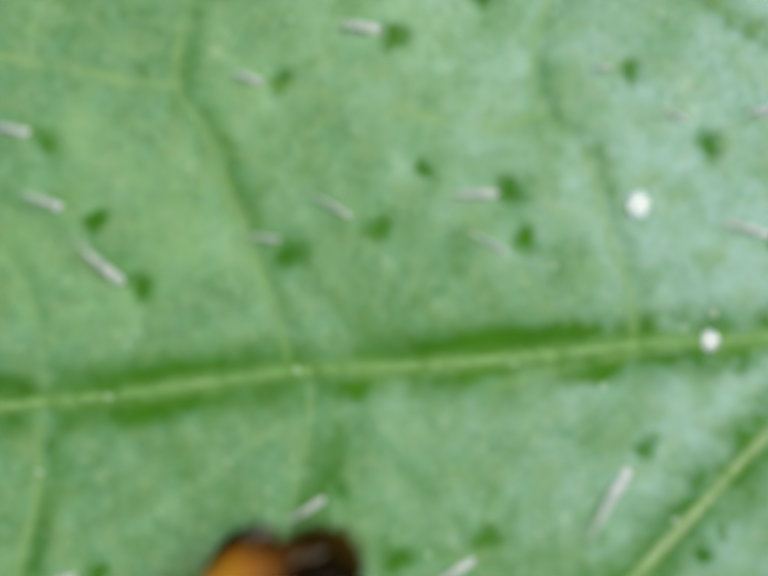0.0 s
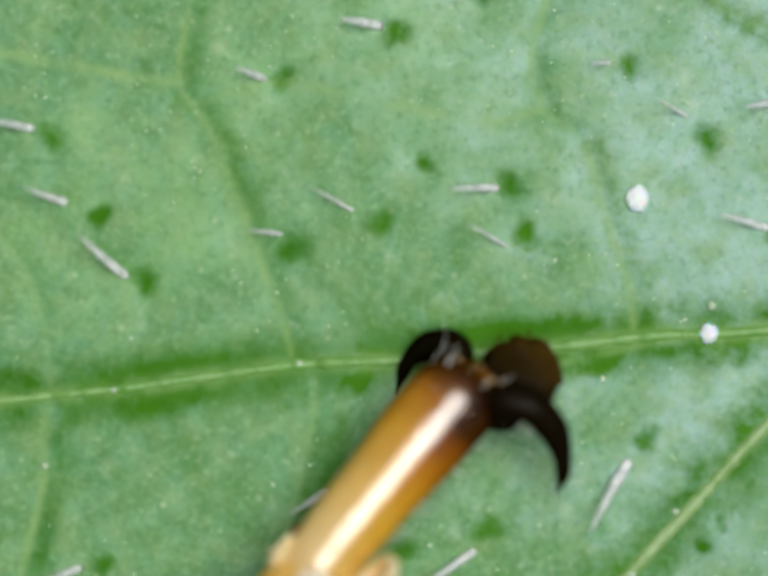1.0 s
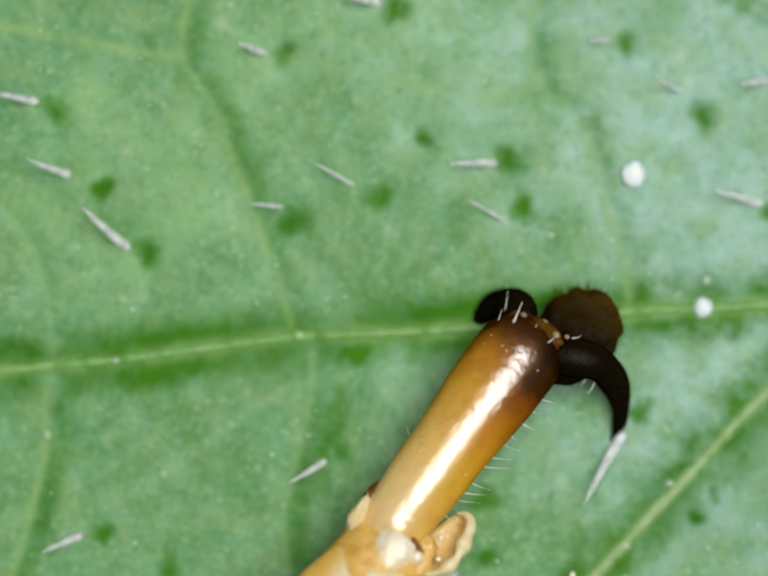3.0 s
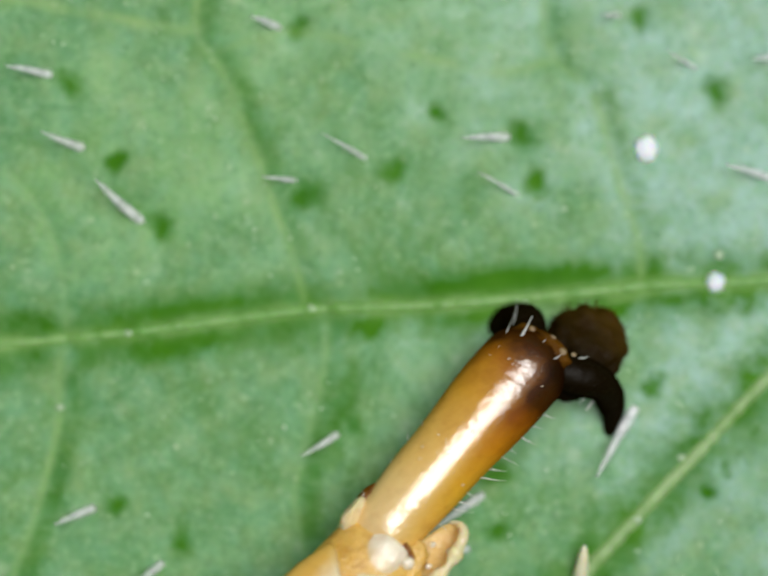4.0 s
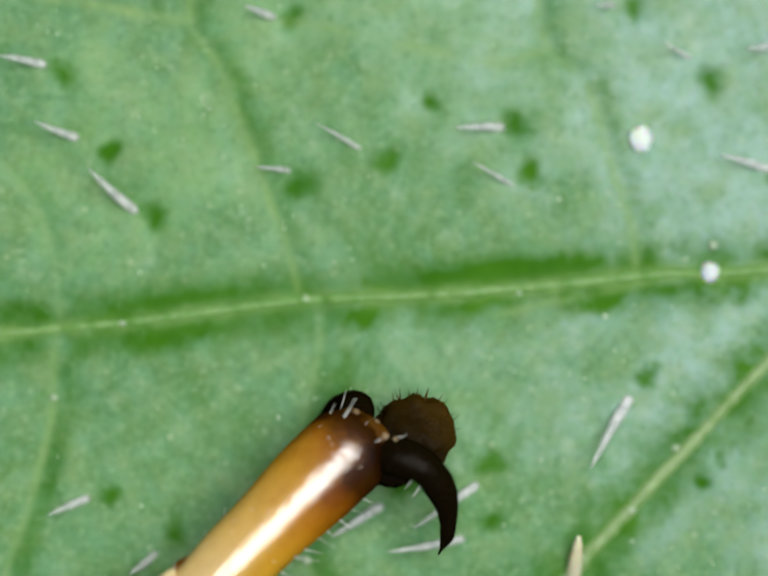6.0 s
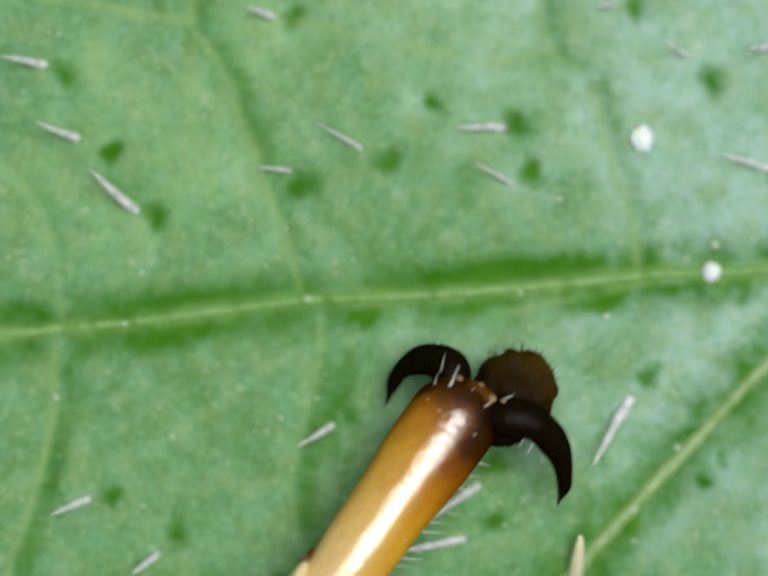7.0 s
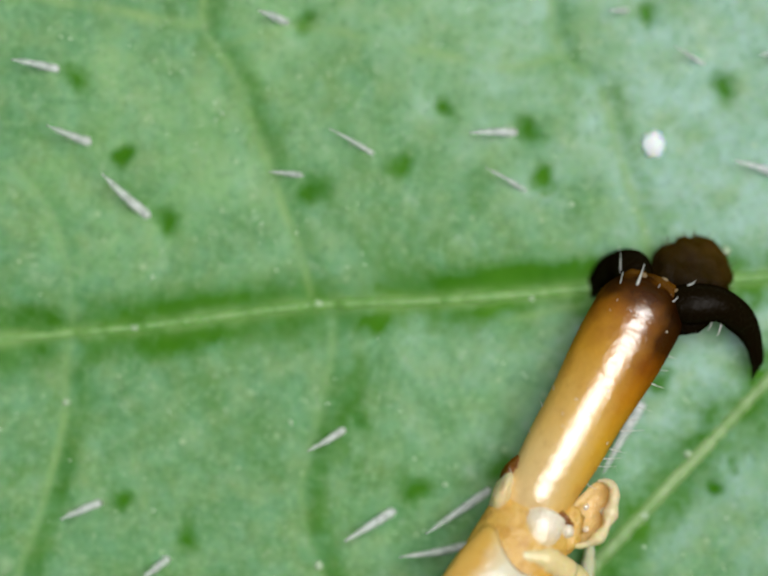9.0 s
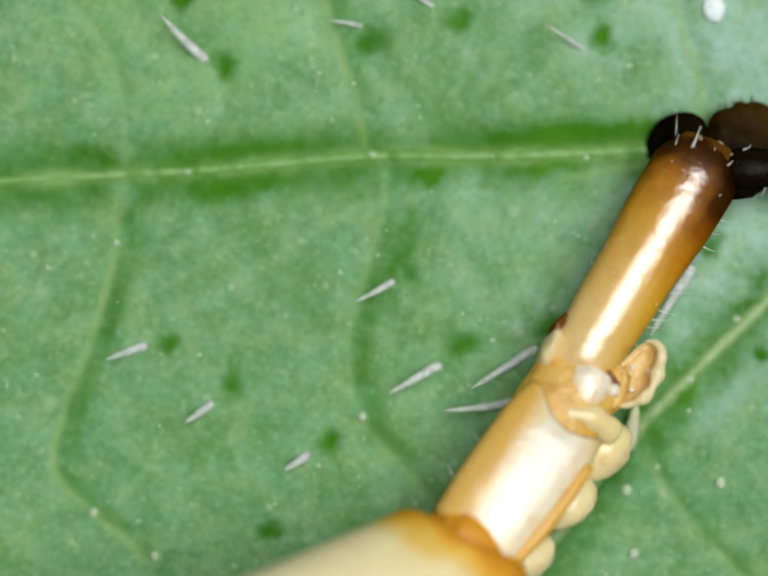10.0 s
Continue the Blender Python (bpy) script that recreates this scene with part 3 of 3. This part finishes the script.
# ---- countless pale specks strewn over the blade, put in for tiny glints ----
def build_glint_specks():
    rng = np.random.default_rng(11)
    count = 900
    x, y = rng.uniform(-4.7, 4.7, count), rng.uniform(-4.5, 3.7, count)
    z, bare_shaded, _ = leaf_height(x, y)
    # thinner on the worn banks, thicker where the bloom lies in clouds
    cloud = np.array([noise.noise(Vector((a * 0.9, b * 0.9, 7.0))) for a, b in zip(x, y)])
    keep = (bare_shaded < 0.6) & (rng.random(count) < 0.34 + 1.1 * cloud + 0.05 * x)
    size = 0.006 + 0.006 * rng.random(count) + 0.010 * rng.random(count) ** 6
    ring = [(math.cos(a), math.sin(a)) for a in (0.0, 1.05, 2.1, 3.14, 4.2, 5.25)]
    shape = np.array([(0, 0, 0.8)] + [(0.75 * c, 0.75 * s, 0.5) for c, s in ring] + [(c, s, -0.3) for c, s in ring])
    faces = [(0, k + 1, (k + 1) % 6 + 1) for k in range(6)] + [(k + 1, k + 7, (k + 1) % 6 + 7, (k + 1) % 6 + 1) for k in range(6)]
    verts, polys = [], []
    for px, py, pz, r in zip(x[keep], y[keep], z[keep], size[keep]):
        start = len(verts)
        turn, long = rng.uniform(0, 3.14), rng.uniform(0.8, 1.6)
        q = shape * (r * long, r, r * 0.8) + rng.normal(0, r * 0.16, shape.shape)
        c, s = math.cos(turn), math.sin(turn)
        verts += [((px + c * a - s * b) * MM, (py + s * a + c * b) * MM, (pz + d) * MM) for a, b, d in q]
        polys += [tuple(start + k for k in f) for f in faces]
    mesh = bpy.data.meshes.new("glint_specks")
    mesh.from_pydata(verts, [], polys)
    mesh.materials.append(GLINT_SPECK)
    mesh.shade_smooth()
    return tagged(new("glint_specks", mesh), "fine pale specks strewn over the leaf in place of glints", "wax dust", "", "stuff")


build_glint_specks()


# ---- the insect's foot: x runs towards the claws, z away from the leaf ----
def build_foot():
    foot = tagged(new("insect_leg"), "amber insect leg with dark curved claws treading on the leaf", "insect leg")

    # last segment of the foot, thicker towards the claws
    bm = bmesh.new()
    line = curve_through([(-2.60, 0.0, -0.14), (-1.9, 0.0, -0.02), (-1.1, 0.0, 0.0), (-0.40, 0.0, 0.0), (0.29, 0.0, -0.05)], 24)
    girth = profile((0, 0.15), (0.07, 0.26), (0.16, 0.345), (0.4, 0.385), (0.75, 0.445), (1, 0.445))
    tube(bm, line, lambda f: girth(f) * (math.sqrt(max(0.015, 1 - ((f - 0.85) / 0.15) ** 2)) if f > 0.85 else 1.0), 40, 0.95)
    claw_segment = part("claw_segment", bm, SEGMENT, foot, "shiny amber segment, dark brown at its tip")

    # tip collar with two knuckles
    bm = bmesh.new()
    blob(bm, (0.155, -0.13, 0.05), (0.16, 0.20, 0.17), None, 0.15, 3.0)
    part("knuckle", bm, RIM, foot, "brown knuckle at the claw's root")
    bm = bmesh.new()
    blob(bm, (0.14, 0.15, 0.0), (0.15, 0.19, 0.16), None, 0.15, 5.0)
    part("knuckle", bm, RIM, foot, "brown knuckle at the claw's root")

    # narrow collar at the tip, and the pale pivots of the claws on it
    bm = bmesh.new()
    blob(bm, (0.19, -0.08, -0.03), (0.14, 0.28, 0.26), None, 0.12, 4.0, 20, 32)
    part("tip_collar", bm, RIM, foot, "orange-brown collar at the segment's tip")
    for spot, size in (((0.22, 0.15, 0.20), 0.030), ((0.29, -0.05, 0.15), 0.028), ((0.24, -0.22, 0.17), 0.036), ((0.28, -0.33, 0.22), 0.022)):
        bm = bmesh.new()
        blob(bm, spot, (size, size * 1.2, size * 0.8), None, 0.25, spot[1] * 9)
        part("claw_pivot", bm, PIVOT, foot, "small tan pivot at the claw's root")

    # claws
    def claw(points, thick, label):
        bm = bmesh.new()
        tube(bm, curve_through(points, 10), profile((0, thick * 0.8), (0.22, thick), (0.5, thick * 0.78), (0.8, thick * 0.38), (1, 0.01)), 18, 0.8)
        return part("claw", bm, CLAW, foot, label)

    right_claw = claw([(0.08, -0.16, 0.0), (0.18, -0.40, 0.06), (0.30, -0.68, 0.03), (0.26, -0.96, -0.20), (0.07, -1.17, -0.42), (-0.13, -1.22, -0.60)], 0.205, "black-brown curved claw")
    left_claw = claw([(0.10, 0.14, -0.02), (0.29, 0.35, 0.02), (0.25, 0.63, -0.06), (0.03, 0.82, -0.20), (-0.28, 0.81, -0.38)], 0.20, "black-brown curved claw")

    bm = bmesh.new()
    blob(bm, (0.06, -0.40, -0.08), (0.17, 0.24, 0.14), Matrix.Rotation(radians(12), 3, "Z"), 0.25, 6.0)
    part("claw_root", bm, CLAW, right_claw, "blackish root plate of the claw")

    # soft round lobe between the claws
    bm = bmesh.new()
    blob(bm, (0.53, -0.27, -0.30), (0.39, 0.40, 0.22), None, 0.20, 8.0, 28, 40, 2.6)
    lobe = part("foot_lobe", bm, LOBE, foot, "dark brown translucent round lobe between the claws")

    # the rest of the foot is bent a little sideways at the first joint
    pivot = Matrix.Translation((-2.3, -0.06, 0))
    bent = pivot @ Matrix.Rotation(radians(-4.4), 4, "Z") @ pivot.inverted()

    # small segment that holds the last one, with its side flaps and knob
    bm = bmesh.new()
    line = curve_through([(-3.2, -0.14, -0.10), (-2.85, -0.13, -0.06), (-2.5, -0.10, -0.08), (-2.22, -0.06, -0.14)], 8)
    tube(bm, line, profile((0, 0.36), (0.35, 0.47), (0.75, 0.45), (1, 0.36)), 28, 0.72)
    part("cup_segment", bm, ORANGE, foot, "orange-cream cup round the segment's foot", bend=bent)
    bm = bmesh.new()
    blob(bm, (-2.32, 0.31, -0.02), (0.22, 0.09, 0.27), Matrix.Rotation(radians(10), 3, "Z"), 0.2, 2.0)
    part("flap", bm, FLAP, foot, "pale flap", bend=bent)
    tilt = Matrix.Translation((-2.01, -0.50, 0.0)) @ Matrix.Rotation(radians(4), 4, "Z") @ Matrix.Rotation(radians(-20), 4, "X")
    bm = bmesh.new()
    bowl = []
    for depth, reach in ((-0.15, 0.05), (-0.14, 0.5), (-0.10, 0.8), (-0.02, 1.0), (-0.05, 1.06), (-0.16, 0.86), (-0.22, 0.5), (-0.24, 0.05)):
        ring = [2 * math.pi * k / 28 for k in range(28)]
        bowl.append([bm.verts.new(tilt @ Vector((0.35 * reach * math.cos(a), 0.20 * reach * math.sin(a) * (1 + 0.1 * math.cos(3 * a)), depth))) for a in ring])
    for low, high in zip(bowl, bowl[1:]):
        for k in range(28):
            bm.faces.new((low[k], low[(k + 1) % 28], high[(k + 1) % 28], high[k]))
    bm.faces.new(bowl[0])
    bm.faces.new(bowl[-1])
    part("flap_lining", bm, LINING, foot, "golden-brown hollow of the flap", bend=bent)
    bm = bmesh.new()
    edge = [tilt @ Vector((0.355 * math.cos(a), 0.205 * math.sin(a) * (1 + 0.1 * math.cos(3 * a)), -0.02)) for a in np.linspace(radians(-175), radians(25), 15)]
    tube(bm, curve_through(edge, 4), lambda f: (0.018 + 0.045 * math.sin(math.pi * f)) * (1 + 0.5 * noise.noise(Vector((f * 9, 2, 5)))), 14, 1.4)
    part("flap", bm, FLAP, foot, "pale translucent rim of the side flap", bend=bent)
    bm = bmesh.new()
    blob(bm, (-2.20, -0.33, 0.12), (0.12, 0.03, 0.04), Matrix.Rotation(radians(75), 3, "Z"), 0.3, 1.0)
    part("fold", bm, FOLD, foot, "dark fold at the joint", bend=bent)
    bm = bmesh.new()
    blob(bm, (-2.06, 0.33, -0.06), (0.20, 0.10, 0.18), None, 0.3, 11.0)
    part("fold", bm, FOLD, foot, "dark fold at the joint", bend=bent)
    bm = bmesh.new()
    barrel = curve_through([(-2.76, -0.25, 0.02), (-2.60, -0.22, 0.09), (-2.42, -0.18, 0.12), (-2.25, -0.15, 0.09)], 8)
    tube(bm, barrel, profile((0, 0.15), (0.2, 0.19), (0.7, 0.22), (0.95, 0.215), (1, 0.16)), 24, 0.72)
    part("joint_knob", bm, PALE, foot, "shiny cream barrel-shaped knob at the joint", bend=bent)
    # skin drawn out between the knob and the side flap, and the cream fold below it
    bm = bmesh.new()
    blob(bm, (-2.24, -0.42, -0.02), (0.25, 0.13, 0.12), Matrix.Rotation(radians(28), 3, "Z"), 0.35, 7.0, 16, 22, 4.0)
    part("joint_skin", bm, ORANGE, foot, "tan wrinkled skin between knob and flap", bend=bent)
    bm = bmesh.new()
    tube(bm, curve_through([(-2.84, -0.02, 0.14), (-2.74, -0.22, 0.17), (-2.64, -0.42, 0.10), (-2.62, -0.64, -0.08)], 8), lambda f: (0.085 + 0.06 * f) * (1 + 0.25 * noise.noise(Vector((f * 4, 1, 8)))), 16)
    part("fold", bm, PAD, foot, "cream fold below the knob", bend=bent)
    bm = bmesh.new()
    blob(bm, (-2.30, -0.42, 0.12), (0.07, 0.06, 0.06), None, 0.2, 2.0)
    part("joint_bead", bm, PALE, foot, "small cream bead beside the knob", bend=bent)

    # broad middle segment, its front rim notched over the knob, with its sole pads
    bm = bmesh.new()
    line = curve_through([(-4.36, -0.16, -0.02), (-4.0, -0.16, 0.02), (-3.5, -0.16, 0.02), (-2.86, -0.17, -0.05)], 14)
    rings = tube(bm, line, profile((0, 0.36), (0.12, 0.47), (0.5, 0.50), (0.88, 0.51), (1, 0.47)), 40, 0.78, cap=False)
    for row in rings:
        mid_z = sum(v.co.z for v in row) / len(row)
        top = max(v.co.z for v in row) - mid_z
        for v in row:
            u = max(-1.0, min(1.0, (v.co.z - mid_z) / top))
            v.co.z = mid_z + top * 0.90 * math.copysign(abs(u) ** 0.42, u)
    back = [bm.verts.new(v.co.lerp(Vector((-3.2, -0.17, -0.02)), 0.25) + Vector((-0.16, 0, 0))) for v in rings[-1]]
    for k in range(40):
        bm.faces.new((rings[-1][k], rings[-1][(k + 1) % 40], back[(k + 1) % 40], back[k]))
    bm.faces.new(back)
    bm.faces.new(rings[0])
    for row, share in ((rings[-1], 1.0), (rings[-2], 0.8), (rings[-3], 0.6), (rings[-4], 0.4), (rings[-5], 0.2), (back, 1.0)):
        for v in row:
            if v.co.z > -0.1:
                v.co.x += share * (-0.09 * math.exp(-((v.co.y + 0.24) / 0.22) ** 2) + 0.16 * math.exp(-((v.co.y - 0.22) / 0.17) ** 2) + 0.10 * math.exp(-((v.co.y + 0.68) / 0.17) ** 2))
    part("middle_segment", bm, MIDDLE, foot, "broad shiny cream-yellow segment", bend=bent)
    bm = bmesh.new()
    tube(bm, curve_through([(-4.35, -0.60, 0.16), (-3.8, -0.66, 0.22), (-3.05, -0.66, 0.20)], 8), lambda f: 0.05 + 0.025 * math.sin(3.1 * f), 12)
    part("side_ridge", bm, RIDGE, foot, "orange ridge along the flank", bend=bent)
    for x, y, sx, sy in ((-2.77, -0.67, 0.34, 0.26), (-3.38, -0.70, 0.32, 0.24), (-4.05, -0.70, 0.30, 0.22)):
        bm = bmesh.new()
        blob(bm, (x, y, -0.28), (sx, sy, 0.26), Matrix.Rotation(radians(-12), 3, "Z"), 0.14, x)
        part("sole_pad", bm, PAD, foot, "soft pale sole pad", bend=bent)

    # shin
    bm = bmesh.new()
    blob(bm, (-4.42, -0.18, 0.04), (0.34, 0.50, 0.46), Matrix.Rotation(radians(-14), 3, "Z"), 0.1, 4.0)
    part("ankle_skin", bm, ORANGE, foot, "orange skin of the ankle", bend=bent)
    bm = bmesh.new()
    line = curve_through([(-4.50, -0.10, 0.10), (-4.85, -0.12, 0.20), (-6.05, 0.50, 0.75), (-8.7, 1.90, 1.9), (-11.0, 3.1, 2.9)], 10)
    tube(bm, line, profile((0, 0.46), (0.05, 0.64), (0.14, 0.78), (0.6, 0.80), (1, 0.75)), 36, 1.0)
    part("shin", bm, SHIN, foot, "thick pale yellow shin", bend=bent)

    # bristles
    rng = random.Random(4)

    def bristle(x, around, r, length, lean, thick=0.010):
        side = Vector((0, math.cos(around), math.sin(around)))
        p = Vector((x, 0, 0)) + side * r
        way = (side + Vector((lean, 0, 0))).normalized()
        bm = bmesh.new()
        tube(bm, curve_through([p - way * 0.04, p + way * length * 0.5, p + way * length + Vector((0.01, 0, 0))], 4), profile((0, thick), (1, thick * 0.25)), 6)
        part("bristle", bm, BRISTLE, claw_segment, "fine white bristle")

    for k in range(13):
        x = -2.1 + k * 0.15 + rng.uniform(-0.05, 0.05)
        bristle(x, math.pi + rng.uniform(0.05, 0.35), 0.33 + 0.04 * k / 6, rng.uniform(0.10, 0.27), rng.uniform(-0.2, 0.7), rng.uniform(0.006, 0.011))
    def claw_bristle(owner, p, way, length, thick=0.011, material=BRISTLE, label="fine white bristle"):
        p, way = Vector(p), Vector(way).normalized()
        length *= 0.75
        bm = bmesh.new()
        tube(bm, curve_through([p - way * 0.03, p + way * length * 0.5, p + way * length + Vector((0.02, 0.01, 0))], 4), profile((0, thick), (1, thick * 0.3)), 6)
        part("bristle", bm, material, owner, label)

    claw_bristle(left_claw, (0.20, 0.34, 0.16), (0.9, 0.25, 0.5), 0.22, 0.009)
    claw_bristle(claw_segment, (-0.02, 0.30, 0.22), (1.0, 0.25, 0.3), 0.20, 0.009)
    claw_bristle(left_claw, (0.34, 0.52, 0.06), (0.9, 0.5, 0.1), 0.14)
    claw_bristle(claw_segment, (0.06, 0.16, 0.30), (1.0, 0.15, 0.3), 0.30, 0.017)
    claw_bristle(claw_segment, (0.12, -0.02, 0.26), (1.0, -0.3, 0.3), 0.10)
    claw_bristle(claw_segment, (0.10, -0.20, 0.24), (1.0, -0.7, 0.2), 0.12, 0.016)
    claw_bristle(right_claw, (0.18, -0.52, -0.02), (-0.9, -0.25, -0.2), 0.16)
    claw_bristle(right_claw, (0.16, -0.66, -0.04), (-0.9, -0.1, -0.2), 0.20)
    claw_bristle(right_claw, (0.13, -0.76, -0.08), (-0.9, -0.1, -0.2), 0.17)
    claw_bristle(right_claw, (0.06, -0.38, -0.02), (-0.5, -0.9, -0.1), 0.30, 0.012)
    claw_bristle(right_claw, (0.34, -0.34, 0.18), (0.5, -0.6, 0.4), 0.08)
    claw_bristle(foot, (-3.45, 0.38, 0.05), (0.3, 1.0, 0.2), 0.16, 0.010)
    claw_bristle(foot, (-3.85, 0.46, 0.05), (0.4, 1.0, 0.2), 0.15, 0.010)
    claw_bristle(foot, (-5.15, 0.98, 0.45), (0.6, 1.0, 0.3), 0.22, 0.012)
    claw_bristle(foot, (-5.75, 1.35, 0.70), (0.5, 1.0, 0.3), 0.26, 0.012)
    for k in range(26):
        a = radians(-130 + 10 * k + rng.uniform(-5, 5))
        way = Vector((math.cos(a + rng.uniform(-0.4, 0.4)), math.sin(a), rng.uniform(0.0, 0.5)))
        claw_bristle(lobe, Vector((0.53, -0.27, -0.26)) + Vector((0.35 * math.cos(a), 0.36 * math.sin(a), 0.04)), way, rng.uniform(0.05, 0.13), rng.uniform(0.006, 0.010), LOBE, "short brown bristle")
    # short bristles of the other flank, and the pale sockets they stand in
    for k in range(6):
        bristle(-2.0 + k * 0.3 + rng.uniform(-0.12, 0.12), rng.uniform(0.15, 0.5), 0.34 + 0.04 * k / 6, rng.uniform(0.04, 0.13), rng.uniform(-0.2, 0.9), 0.007)
    for k in range(16):
        x, around = rng.uniform(-1.5, 0.05), rng.uniform(0.5, 2.9)
        r = 0.365 + 0.035 * (x + 2.2) if x < -0.15 else 0.43 - 0.35 * (x + 0.15)
        bm = bmesh.new()
        blob(bm, (x, r * math.cos(around), r * 0.95 * math.sin(around)), (0.011, 0.009, 0.008), None, 0.3, k, 5, 8)
        part("bristle_socket", bm, PALE, claw_segment, "tiny pale bristle socket")
    for x, y, z in ((-1.92, -0.60, -0.02), (-2.16, -0.56, -0.02), (-1.98, -0.44, 0.0), (-2.28, -0.44, 0.06)):
        bm = bmesh.new()
        blob(bm, (x, y, z), (0.035, 0.03, 0.03), None, 0.3, x * 5, 6, 8)
        part("joint_bead", bm, PALE, foot, "small cream bead in the flap", bend=bent)
    return foot, right_claw, left_claw


foot, right_claw, left_claw = build_foot()


# ---- what moves ----
def motions():
    walk(foot, [
        (0.00, mm_pose(-1.051, -1.996, 1.000, -19, 28, 48.6)),
        (0.20, mm_pose(-0.388, -1.507, 0.970, -19, 19, 47.6)),
        (0.50, mm_pose(0.117, -1.187, 0.910, -19, 13, 47.1)),
        (0.80, mm_pose(0.574, -0.738, 0.820, -19, 10, 48.5)),
        (1.00, mm_pose(0.769, -0.385, 0.700, -19, 10, 49.5)),
        (1.20, mm_pose(0.827, -0.467, 0.610, -19, 10, 49.6)),
        (1.50, mm_pose(0.952, -0.614, 0.550, -18, 10, 50.1)),
        (2.00, mm_pose(1.118, -0.458, 0.550, -18, 10, 52.6)),
        (2.30, mm_pose(1.253, -0.324, 0.550, -18, 10, 52.2)),
        (2.50, mm_pose(1.508, -0.172, 0.550, -18, 10, 52.8)),
        (2.70, mm_pose(1.455, -0.183, 0.550, -16, 10, 53.3)),
        (3.80, mm_pose(1.400, -0.512, 0.550, -12, 10, 50.0)),
        (4.00, mm_pose(1.357, -0.610, 0.550, -11, 10, 49.0)),
        (4.50, mm_pose(1.116, -0.653, 0.610, -12, 10, 44.0)),
        (5.00, mm_pose(0.716, -0.988, 0.760, -15, 10, 44.5)),
        (5.50, mm_pose(0.656, -0.985, 0.880, -16, 10, 41.0)),
        (5.70, mm_pose(-0.034, -1.259, 0.970, -18, 10, 42.5)),
        (6.25, mm_pose(-0.332, -1.545, 1.000, -18, 10, 45.0)),
        (6.80, mm_pose(-0.314, -1.503, 0.970, -16, 10, 47.5)),
        (6.90, mm_pose(0.451, -1.321, 0.910, -14, 10, 51.4)),
        (7.00, mm_pose(0.719, -1.188, 0.850, -11, 10, 54.0)),
        (7.10, mm_pose(0.865, -1.123, 0.820, -9, 10, 55.6)),
        (7.20, mm_pose(1.027, -1.019, 0.790, -8, 10, 57.5)),
        (7.50, mm_pose(1.683, -0.773, 0.700, -4, 10, 61.5)),
        (8.00, mm_pose(2.301, -0.452, 0.580, 0, 10, 61.0)),
        (8.50, mm_pose(2.418, -0.345, 0.550, 0, 10, 60.5)),
        (9.00, mm_pose(2.403, -0.116, 0.550, 0, 10, 60.6)),
        (10.0, mm_pose(2.403, -0.116, 0.550, 0, 10, 60.6)),
    ])
    # the claws press down and spread again
    right = ((0, 0), (1.5, 0), (2.3, 3), (2.7, 9), (3.8, 24), (4.2, 22), (4.6, 12), (5.0, 3), (5.5, 0), (7.5, 0), (8.0, 8), (8.5, 0), (9.0, -7), (10.0, -7))
    spread = ((0, 0), (8.0, 0), (8.5, 4), (9.0, 5), (10.0, 5))
    left = ((0, 24), (0.5, 20), (1.0, 12), (1.5, 12), (2.3, 14), (2.7, 16), (3.8, 26), (4.2, 24), (4.6, 24), (5.0, 26), (5.5, 27), (5.7, 27), (6.8, 18), (7.0, 8), (7.6, 10), (8.0, 19), (8.5, 24), (9.0, 31), (10.0, 32))
    walk(right_claw, [(t, pose(0, 0, 0, fold * 0.9, 0, np.interp(t, *zip(*spread)))) for t, fold in right])
    walk(left_claw, [(t, pose(0, 0, 0, -fold * 1.3)) for t, fold in left])


motions()
